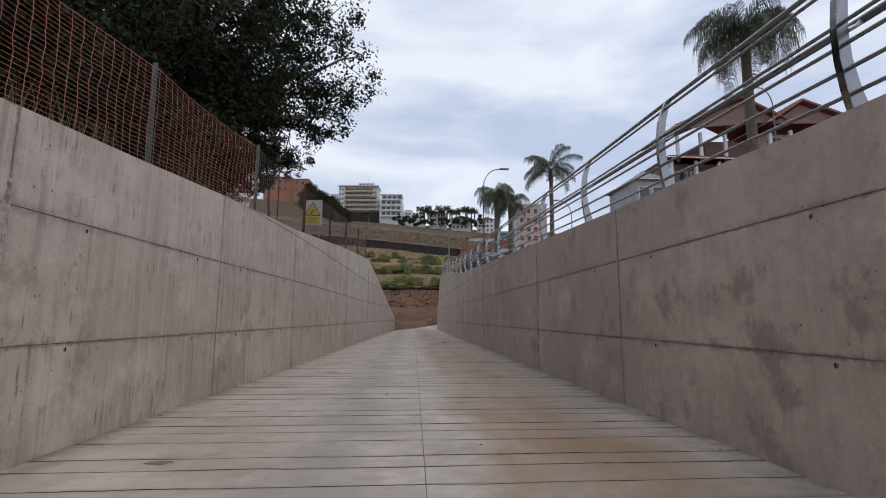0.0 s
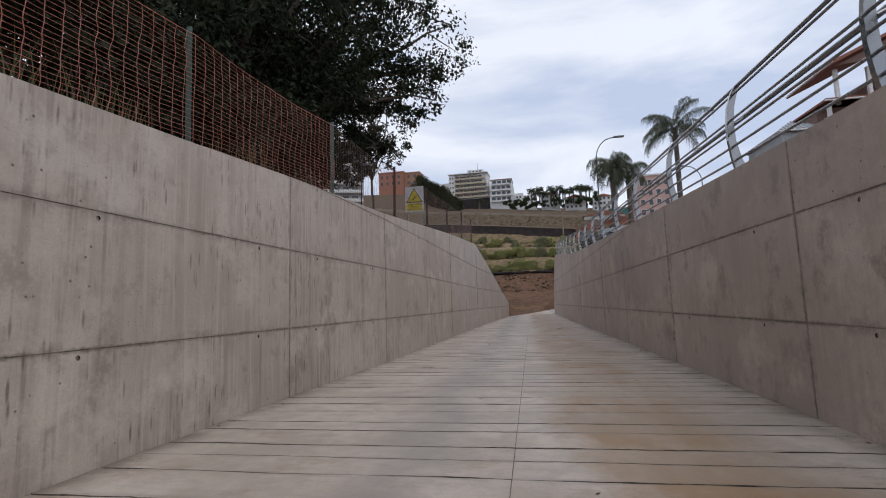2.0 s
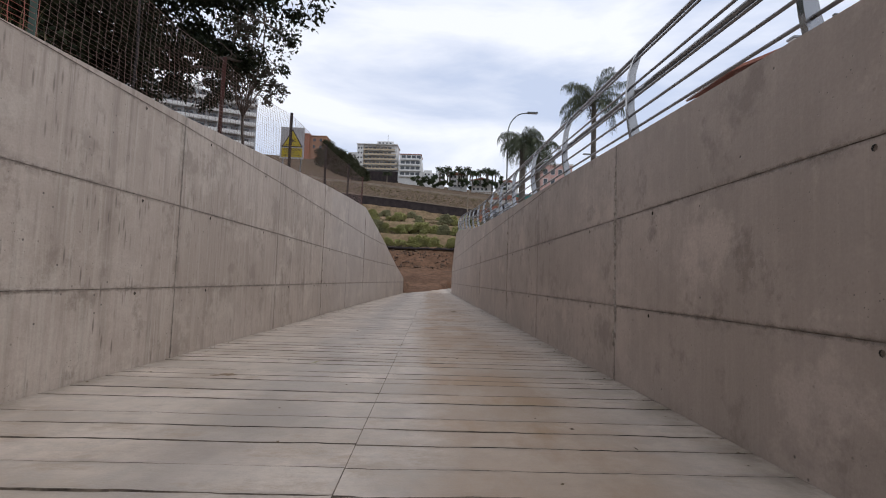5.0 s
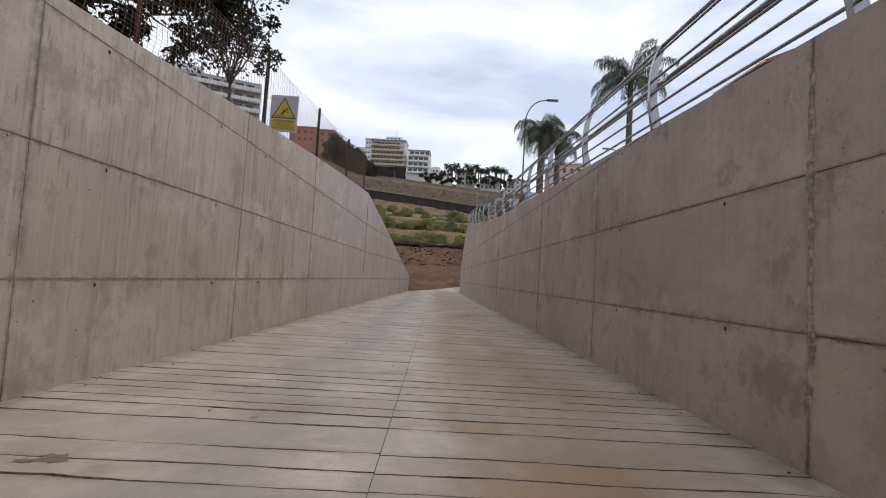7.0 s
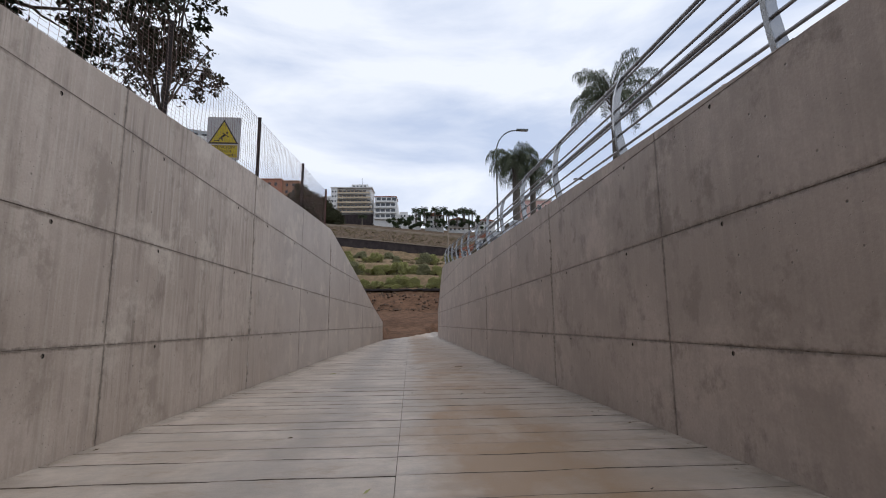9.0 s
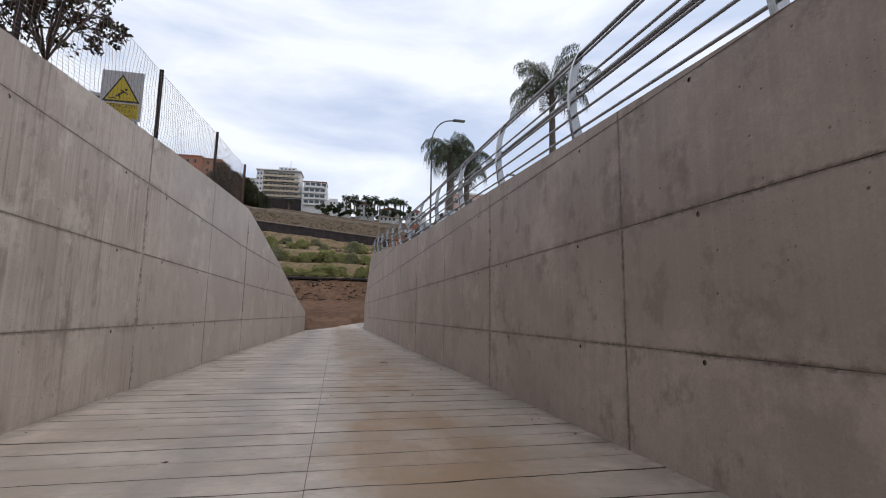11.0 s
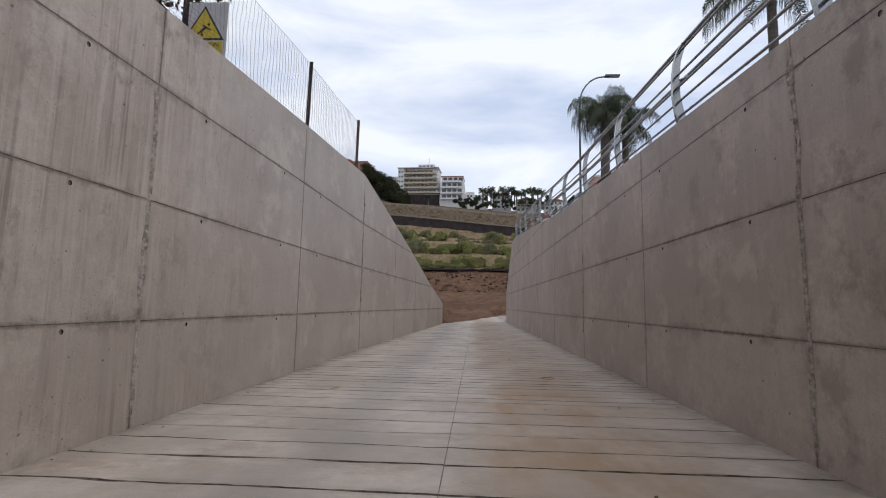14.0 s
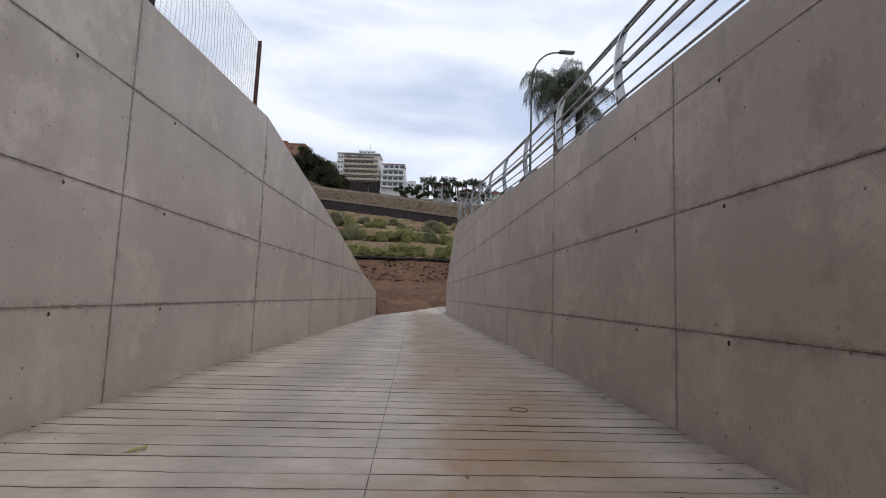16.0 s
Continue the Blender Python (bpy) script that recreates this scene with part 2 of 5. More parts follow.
def soil_mat():
    k = Mat("hill_soil", (0.2, 0.14, 0.09), 1.0)
    k.b.inputs["Specular IOR Level"].default_value = 0.08
    f = k.noise(0.12, 7, 0.65)
    g = k.noise(1.1, 6, 0.7)
    c = k.mix(k.span(k.math("ADD", k.math("MULTIPLY", f, 0.4), k.math("MULTIPLY", g, 0.6)), 0.43, 0.57), (0.095, 0.052, 0.032), (0.175, 0.10, 0.062))
    y = k.axis("Y")
    z = k.axis("Z")
    up = k.math("ADD", y, k.span(g, 0, 1, -5, 5))
    dry = k.mix(k.span(g, 0.42, 0.58), (0.29, 0.20, 0.125), (0.185, 0.14, 0.078))
    c = k.mix(k.span(up, 96, 101), c, dry)
    dark = k.mix(g, (0.045, 0.034, 0.028), (0.09, 0.065, 0.045))
    c = k.mix(k.span(k.noise(0.2, 6, 0.7, (1, 1, 3)), 0.55, 0.66, 0, 0.6), c, dark)
    bank = k.mix(k.span(g, 0.43, 0.57), (0.07, 0.052, 0.033), (0.165, 0.115, 0.078))
    c = k.mix(k.span(up, 150, 154), c, bank)
    side = k.span(k.math("MULTIPLY", k.axis("X"), -1.0), 4, 9)
    grass = k.mix(g, (0.03, 0.035, 0.016), (0.07, 0.06, 0.03))
    c = k.mix(k.math("MULTIPLY", side, k.span(y, 62, 40)), c, grass)
    k.color(c)
    return k.bump(g, 0.6, 0.25).m


M_SOIL = soil_mat()
M_STEEL = Mat("stainless_steel", (0.30, 0.295, 0.30), 0.28, 1.0)
M_STEEL.rough(M_STEEL.span(M_STEEL.noise(9, 4), 0.3, 0.7, 0.2, 0.42))
M_STEEL = M_STEEL.m
M_POLISHED = Mat("polished_steel", (0.34, 0.335, 0.33), 0.2, 1.0)
M_POLISHED.rough(M_POLISHED.span(M_POLISHED.noise(6, 4), 0.3, 0.7, 0.1, 0.32))
M_POLISHED = M_POLISHED.m
M_GALV = two_tone("galvanised_steel", (0.34, 0.36, 0.37), (0.24, 0.26, 0.27), 5, 0.5, 0.7, bump=0)
M_POST_GREEN = two_tone("green_painted_steel", (0.09, 0.15, 0.12), (0.12, 0.17, 0.145), 8, 0.55, bump=0)
M_POST_RUST = two_tone("rust_primed_steel", (0.12, 0.04, 0.028), (0.06, 0.03, 0.026), 8, 0.85, bump=0)
M_POST_DARK = two_tone("dark_painted_steel", (0.035, 0.03, 0.03), (0.055, 0.04, 0.036), 8, 0.85, bump=0)
M_NET = two_tone("orange_plastic_net", (0.42, 0.125, 0.09), (0.40, 0.17, 0.13), 2.5, 0.5, bump=0)
M_NET_GREY = two_tone("faded_net", (0.24, 0.14, 0.115), (0.19, 0.13, 0.11), 2.5, 0.5, bump=0)
M_BARK = two_tone("bark", (0.075, 0.055, 0.042), (0.13, 0.10, 0.08), 3, 0.9, stretch=(4, 4, 1), bump=0.5, dist=0.03)
M_PALM_BARK = two_tone("palm_trunk", (0.15, 0.125, 0.10), (0.09, 0.075, 0.06), 2, 0.9, stretch=(1, 1, 9), bump=0.5, dist=0.03)
M_LEAF_DARK = leaf_mat("dark_leaves", (0.013, 0.020, 0.010), (0.033, 0.040, 0.018))
M_LEAF_RED = leaf_mat("reddish_leaves", (0.07, 0.045, 0.035), (0.05, 0.06, 0.035))
M_LEAF_PALM = leaf_mat("palm_leaflets", (0.06, 0.075, 0.045), (0.13, 0.145, 0.09))
M_LEAF_SHRUB = leaf_mat("shrub_leaves", (0.27, 0.28, 0.10), (0.40, 0.385, 0.165), (0.27, 0.25, 0.13))
M_LEAF_DULL = leaf_mat("dull_shrub_leaves", (0.21, 0.215, 0.115), (0.30, 0.285, 0.165))
M_LEAF_HILL = leaf_mat("hill_bush_leaves", (0.035, 0.055, 0.025), (0.07, 0.085, 0.04))
M_LEAF_RIDGE = leaf_mat("ridge_scrub_leaves", (0.03, 0.036, 0.018), (0.07, 0.068, 0.034))
M_LEAF_DRY = leaf_mat("dry_scrub_leaves", (0.13, 0.11, 0.06), (0.22, 0.17, 0.095))
M_STONES = two_tone("brown_stones", (0.15, 0.10, 0.07), (0.09, 0.06, 0.045), 2.0, 0.95, bump=0)
M_STAIN = two_tone("rust_brown_stain", (0.20, 0.135, 0.08), (0.30, 0.215, 0.14), 14, 0.85, bump=0)
M_LITTER = leaf_mat("dry_litter", (0.06, 0.04, 0.025), (0.13, 0.09, 0.045))
M_DRY = leaf_mat("dry_grass_blades", (0.16, 0.12, 0.06), (0.08, 0.085, 0.035))
M_PLASTER_W = two_tone("white_plaster", (0.74, 0.73, 0.70), (0.64, 0.63, 0.61), 0.6, 0.85, bump=0)
M_PLASTER_Y = two_tone("yellow_plaster", (0.55, 0.445, 0.31), (0.47, 0.38, 0.265), 0.6, 0.85, bump=0)
M_PLASTER_O = two_tone("orange_plaster", (0.40, 0.17, 0.10), (0.33, 0.135, 0.085), 0.6, 0.85, bump=0)
M_PLASTER_OCHRE = two_tone("ochre_plaster", (0.36, 0.19, 0.11), (0.31, 0.16, 0.095), 0.6, 0.85, bump=0)
M_PLASTER_P = two_tone("pink_plaster", (0.55, 0.36, 0.32), (0.50, 0.32, 0.28), 0.6, 0.85, bump=0)
M_PLASTER_B = two_tone("brown_pink_plaster", (0.26, 0.16, 0.13), (0.21, 0.13, 0.105), 0.6, 0.85, bump=0)
M_GREY_B = two_tone("grey_plaster", (0.40, 0.41, 0.41), (0.33, 0.34, 0.35), 0.6, 0.85, bump=0)
M_TEAL = two_tone("teal_cladding", (0.03, 0.20, 0.18), (0.04, 0.16, 0.15), 0.8, 0.6, bump=0)
M_TILE = two_tone("terracotta_tiles", (0.32, 0.125, 0.08), (0.22, 0.09, 0.06), 3, 0.8, stretch=(1, 1, 1), bump=0.4, dist=0.03)
M_TIMBER = two_tone("brown_timber", (0.12, 0.06, 0.04), (0.17, 0.085, 0.055), 3, 0.7, bump=0)
M_STONE = two_tone("dark_stone_wall", (0.062, 0.05, 0.048), (0.03, 0.025, 0.026), 0.7, 0.95, bump=0.6, dist=0.15)
M_PATH = two_tone("pale_path", (0.33, 0.27, 0.21), (0.26, 0.21, 0.16), 0.7, 0.95, bump=0)
M_ASPHALT = two_tone("asphalt", (0.055, 0.055, 0.057), (0.045, 0.045, 0.046), 3, 0.9)
M_SIGN_W = two_tone("white_sign_sheet", (0.60, 0.59, 0.60), (0.54, 0.53, 0.55), 3, 0.5, bump=0)
M_SIGN_Y = two_tone("yellow_sign_paint", (0.70, 0.53, 0.03), (0.64, 0.48, 0.03), 3, 0.5, bump=0)
M_BLACK = Mat("black_paint", (0.02, 0.02, 0.02), 0.5).m
M_LAMP = two_tone("grey_lamp_paint", (0.12, 0.135, 0.14), (0.15, 0.165, 0.17), 4, 0.5, bump=0)
M_LENS = Mat("lamp_lens", (0.5, 0.5, 0.48), 0.3).m
M_GLASS = Mat("dark_window_glass", (0.03, 0.035, 0.04), 0.08)
M_GLASS.b.inputs["Specular IOR Level"].default_value = 0.8
M_GLASS = M_GLASS.m
M_CAR = Mat("dark_car_paint", (0.03, 0.03, 0.035), 0.25, 0.3).m
M_TYRE = Mat("tyre_rubber", (0.02, 0.02, 0.02), 0.9).m

# ---- building helpers ----


def mesh_of(name, verts, faces, mat, mat2=None, which=None, smooth=False):
    me = bpy.data.meshes.new(name)
    me.from_pydata([tuple(v) for v in verts], [], [tuple(f) for f in faces])
    me.materials.append(mat)
    if mat2:
        me.materials.append(mat2)
        for k in which:
            me.polygons[k].material_index = 1
    if smooth:
        me.polygons.foreach_set("use_smooth", [True] * len(me.polygons))
    me.update()
    return me


class Geo:
    """Gathers vertices and faces of one part."""

    def __init__(self):
        self.v, self.f = [], []

    def add(self, verts, faces):
        n = len(self.v)
        self.v += [tuple(p) for p in verts]
        self.f += [tuple(i + n for i in q) for q in faces]
        return self

    def box(self, x0, y0, z0, x1, y1, z1, bevel=0.0):
        if bevel <= 0:
            v = [(x0, y0, z0), (x1, y0, z0), (x1, y1, z0), (x0, y1, z0), (x0, y0, z1), (x1, y0, z1), (x1, y1, z1), (x0, y1, z1)]
            return self.add(v, [(3, 2, 1, 0), (4, 5, 6, 7), (0, 1, 5, 4), (1, 2, 6, 5), (2, 3, 7, 6), (3, 0, 4, 7)])
        bm = bmesh.new()
        bmesh.ops.create_cube(bm, size=1.0, matrix=Matrix.Translation(((x0 + x1) / 2, (y0 + y1) / 2, (z0 + z1) / 2)) @ Matrix.Diagonal((x1 - x0, y1 - y0, z1 - z0, 1)))
        bmesh.ops.bevel(bm, geom=bm.edges[:], offset=bevel, segments=2, affect="EDGES", profile=0.5)
        bm.verts.index_update()
        v, f = [p.co.copy() for p in bm.verts], [[p.index for p in q.verts] for q in bm.faces]
        bm.free()
        return self.add(v, f)

    def tube(self, points, radii, sides=8, cap=True):
        pts = [Vector(p) for p in points]
        if isinstance(radii, (int, float)):
            radii = [radii] * len(pts)
        verts, faces = [], []
        side = None
        for k, p in enumerate(pts):
            d = (pts[min(k + 1, len(pts) - 1)] - pts[max(k - 1, 0)]).normalized()
            if side is None:
                side = d.orthogonal().normalized()
            side = (side - d * side.dot(d)).normalized()
            up = d.cross(side)
            for a in range(sides):
                t = 2 * math.pi * a / sides
                verts.append(p + (side * math.cos(t) + up * math.sin(t)) * radii[k])
        for k in range(len(pts) - 1):
            for a in range(sides):
                b = (a + 1) % sides
                faces.append((k * sides + a, k * sides + b, (k + 1) * sides + b, (k + 1) * sides + a))
        if cap:
            faces.append(tuple(range(sides))[::-1])
            faces.append(tuple(range((len(pts) - 1) * sides, len(pts) * sides)))
        return self.add(verts, faces)

    def prism(self, poly, a, b, axis="y"):
        """A flat polygon given in the two other axes, extruded from a to b along one axis."""
        put = {"x": lambda u, w, t: (t, u, w), "y": lambda u, w, t: (u, t, w), "z": lambda u, w, t: (u, w, t)}[axis]
        n = len(poly)
        v = [put(u, w, a) for u, w in poly] + [put(u, w, b) for u, w in poly]
        f = [tuple(range(n)), tuple(range(2 * n - 1, n - 1, -1))] + [(k, k + n, (k + 1) % n + n, (k + 1) % n) for k in range(n)]
        return self.add(v, f)

    def mesh(self, name, mat, smooth=False):
        me = mesh_of(name, self.v, self.f, mat, smooth=smooth)
        bm = bmesh.new()
        bm.from_mesh(me)
        bmesh.ops.recalc_face_normals(bm, faces=bm.faces[:])
        bm.to_mesh(me)
        bm.free()
        if smooth:
            me.polygons.foreach_set("use_smooth", [True] * len(me.polygons))
        return me


def part(name, geo, mat, parent, label="", smooth=False):
    me = geo.mesh(name, mat, smooth) if isinstance(geo, Geo) else geo
    ob = new(name, me)
    ob.parent = parent
    if label:
        ob["label"] = label
    return ob


def thing(name, at, label, category, group="", kind="", turn=0.0):
    ob = new(name)
    ob.empty_display_size = 0.2
    ob.matrix_world = pose(*at, 0, 0, turn)
    return tagged(ob, label, category, group, kind)


def along(table, t):
    """Linear value from a table of (place, value) rows."""
    xs, ys = [r[0] for r in table], [r[1] for r in table]
    return float(np.interp(t, xs, ys))


# ---- plan of the ramp ----
LEFT_X = [(-8, -3.42), (0, -3.35), (7, -3.12), (11.3, -2.87), (15.5, -2.72), (20, -2.62), (23.9, -2.5), (28.3, -2.4), (47, -1.3)]
LEFT_TOP = [(-8, 2.75), (2.6, 3.02), (4.8, 3.16), (7.1, 3.33), (11.3, 3.5), (15.6, 3.84), (20, 4.2), (23.8, 4.45), (28.3, 4.72), (31.3, 4.2), (35.9, 3.36), (41.3, 2.28), (47, 1.35)]
RIGHT_X = [(-8, 3.28), (56, 3.28)]
RIGHT_TOP = [(-8, 2.5), (2.3, 2.79), (4.1, 2.88), (6.2, 2.95), (10.2, 3.13), (15.3, 3.37), (19.5, 3.57), (23.7, 3.78), (28, 4.0), (31.5, 4.22), (37.5, 4.82), (42, 5.2), (46.5, 5.6), (48.5, 5.5), (50.5, 4.4), (54, 2.2)]
LEFT_JOINTS = [-8, -5.6, -1.4, 2.8, 7.05, 11.32, 15.5, 19.9, 23.86, 28.3, 32.5, 36.7, 41.0, 45.0, 47]
RIGHT_JOINTS = [-8, -3.4, 1.2, 5.87, 10.65, 15.3, 19.5, 23.22, 27.43, 31.6, 35.8, 40.0, 44.2, 48.4, 51.6, 54]
LEFT_ROWS = [-0.25, 1.0, 2.18, 3.37, 5.2]
RIGHT_ROWS = [-0.25, 0.97, 2.13, 3.27, 4.4, 6.0]
THICK = 0.38

# ---- walls ----


def panel_mesh(face_x, top, sign, y0, y1, z0, z1, holes, rng, mat):
    """One cast panel: chamfered edges, true round tie holes, recessed back."""
    gap, cham, deep = 0.004, 0.01, 0.009
    proud = rng.uniform(-0.002, 0.002)
    ya, yb = y0 + gap, y1 - gap
    lift = lambda y: min(z1 - gap, along(top, y))
    s = 0.045
    ucuts = {ya, yb}
    steps = max(1, int((yb - ya) / 1.1))
    for k in range(1, steps):
        ucuts.add(ya + (yb - ya) * k / steps)
    for y, _ in top:
        if ya + 0.06 < y < yb - 0.06:
            ucuts.add(y)
    grid = np.linspace(ya, yb, 200)
    prof = np.array([along(top, y) for y in grid])
    for level in (z1 - gap, z0 + gap):
        for k in np.nonzero(np.diff(np.sign(prof - level)))[0]:
            ucuts.add(float(grid[k]))
    holes = [(y, z) for y, z in holes if ya + 0.1 < y < yb - 0.1 and z0 + 0.055 < z < lift(y) - 0.055]
    for y, z in holes:
        ucuts = {u for u in ucuts if abs(u - y) > s + 0.01 or u in (ya, yb)}
    for y, z in holes:
        ucuts |= {y - s, y + s}
    us = sorted(ucuts)
    zb = z0 + gap
    verts, faces, dark, seam = [], [], [], []

    def vert(u, z, d):
        verts.append((along(face_x, u) + sign * (d + proud * (d < 0.005)), u, z))
        return len(verts) - 1

    rim = []
    for a, b in zip(us[:-1], us[1:]):
        ta, tb = max(lift(a), zb), max(lift(b), zb)
        if ta - zb < 0.01 and tb - zb < 0.01:
            continue
        here = [z for y, z in holes if abs((a + b) / 2 - y) < 0.01]
        zs = [zb]
        for z in sorted(here):
            zs += [z - s, z + s]
        for k, lo in enumerate(zs):
            ends = (zs[k + 1], zs[k + 1]) if k + 1 < len(zs) else (ta, tb)
            q = [vert(a, lo, 0), vert(b, lo, 0), vert(b, ends[1], 0), vert(a, ends[0], 0)]
            if k % 2 == 0:
                faces.append(q)
                continue
            yc, zc, r = (a + b) / 2, lo + s, 0.022
            ring = [vert(yc + r * math.cos(t), zc + r * math.sin(t), 0) for t in [math.pi * (-3 / 4 + i / 4) for i in range(8)]]
            deep_ring = [vert(yc + r * math.cos(t), zc + r * math.sin(t), 0.05) for t in [math.pi * (-3 / 4 + i / 4) for i in range(8)]]
            for i in range(4):
                j = 2 * i
                faces.append((q[i], ring[j + 1], ring[j]))
                faces.append((q[i], q[(i + 1) % 4], ring[(j + 2) % 8], ring[j + 1]))
            for i in range(8):
                dark.append(len(faces))
                faces.append((ring[i], ring[(i + 1) % 8], deep_ring[(i + 1) % 8], deep_ring[i]))
            dark.append(len(faces))
            faces.append(tuple(deep_ring))
        rim.append((a, b, ta, tb))
    # chamfered rim back to the core
    for a, b, ta, tb in rim:
        for za, zc, out in ((zb, zb, -1), (ta, tb, 1)):
            i0, i1 = vert(a, za, 0), vert(b, zc, 0)
            j0, j1 = vert(a, za + out * cham * 0.5, deep), vert(b, zc + out * cham * 0.5, deep)
            if out < 0 or max(ta, tb) > z1 - 0.02:
                seam.append(len(faces))
            faces.append((i0, i1, j1, j0))
    if rim:
        for u, t, out in ((rim[0][0], rim[0][2], -1), (rim[-1][1], rim[-1][3], 1)):
            seam.append(len(faces))
            faces.append((vert(u, zb, 0), vert(u, t, 0), vert(u + out * cham * 0.5, t, deep), vert(u + out * cham * 0.5, zb, deep)))
    if not faces:
        return None
    me = mesh_of("panel", verts, faces, mat, M_HOLE, dark)
    me.materials.append(M_JOINT)
    for k in seam:
        me.polygons[k].material_index = 2
    return me


def wall(name, face_x, top, joints, rows, sign, mat, label, hole_at):
    ys = sorted(set(joints) | {y for y, _ in top if joints[0] <= y <= joints[-1]} | {y for y, _ in face_x if joints[0] <= y <= joints[-1]})
    core = Geo()
    sec = []
    for y in ys:
        x, z = along(face_x, y), along(top, y)
        sec.append([(x + sign * 0.012, y, -0.4), (x + sign * 0.012, y, z - 0.004), (x + sign * THICK, y, z - 0.004), (x + sign * THICK, y, -0.4)])
    for k, q in enumerate(sec):
        core.v += q
    for k in range(len(sec) - 1):
        for i in range(4):
            j = (i + 1) % 4
            core.f.append((4 * k + i, 4 * k + j, 4 * k + 4 + j, 4 * k + 4 + i))
    core.f += [(0, 1, 2, 3), tuple(4 * (len(sec) - 1) + i for i in (3, 2, 1, 0))]
    ob = new(name, core.mesh(name, M_JOINT))
    tagged(ob, label, "wall", kind="structure")
    rng = random.Random(5 if sign < 0 else 9)
    for a, b in zip(joints[:-1], joints[1:]):
        for z0, z1 in zip(rows[:-1], rows[1:]):
            holes = []
            for fr in hole_at:
                y = a + (b - a) * fr + rng.uniform(-0.08, 0.08)
                holes.append((y, z1 - 0.062))
            me = panel_mesh(face_x, top, sign, a, b, z0, z1, holes, rng, mat)
            if me:
                part("panel", me, mat, ob)
    return ob


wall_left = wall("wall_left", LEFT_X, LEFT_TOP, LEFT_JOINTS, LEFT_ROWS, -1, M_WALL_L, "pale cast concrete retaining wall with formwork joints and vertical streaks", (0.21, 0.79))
wall_right = wall("wall_right", RIGHT_X, RIGHT_TOP, RIGHT_JOINTS, RIGHT_ROWS, 1, M_WALL_R, "cast concrete retaining wall with formwork joints, its shade toned into the grey", (0.21, 0.79))


def mortar_scar(parent, face_x, sign, y, z0, z1, seed, mat):
    """Rough crumbled mortar along a vertical joint."""
    rng = random.Random(seed)
    n = int((z1 - z0) / 0.045)
    m = 7
    verts, faces = [], []
    for j in range(n + 1):
        z = z0 + (z1 - z0) * j / n
        mid = y + 0.05 * noise.noise((seed, z * 1.7, 0.0))
        half = 0.018 + 0.06 * abs(noise.noise((seed + 3, z * 2.6, 1.0)))
        for i in range(m + 1):
            t = i / m * 2 - 1
            u = mid + half * t
            d = -0.003 - 0.045 * (1 - t * t) * abs(noise.noise((u * 26, z * 22, seed))) - rng.uniform(0, 0.004) * (1 - t * t)
            if abs(t) == 1 or j in (0, n):
                d = 0.004
            verts.append((along(face_x, u) + sign * d, u, z))
    for j in range(n):
        for i in range(m):
            p = j * (m + 1) + i
            faces.append((p, p + 1, p + m + 2, p + m + 1))
    part("mortar_scar", mesh_of("mortar_scar", verts, faces, mat), mat, parent, "rough crumbled mortar along a joint")


for yy, za, zb in ((19.9, 0.1, 3.3), (28.3, 1.2, 4.2), (2.8, 0.3, 2.4)):
    mortar_scar(wall_left, LEFT_X, -1, yy, za, zb, int(yy * 7), M_MORTAR)
for yy, za, zb in ((19.5, 0.1, 3.4), (10.65, 0.4, 2.9), (1.2, 0.1, 2.4), (27.43, 0.6, 2.6)):
    mortar_scar(wall_right, RIGHT_X, 1, yy, za, zb, int(yy * 7), M_MORTAR)

# ---- floor ----
FLOOR_END = 57.0


def centre(y):
    return 0.2 + 0.009 * y


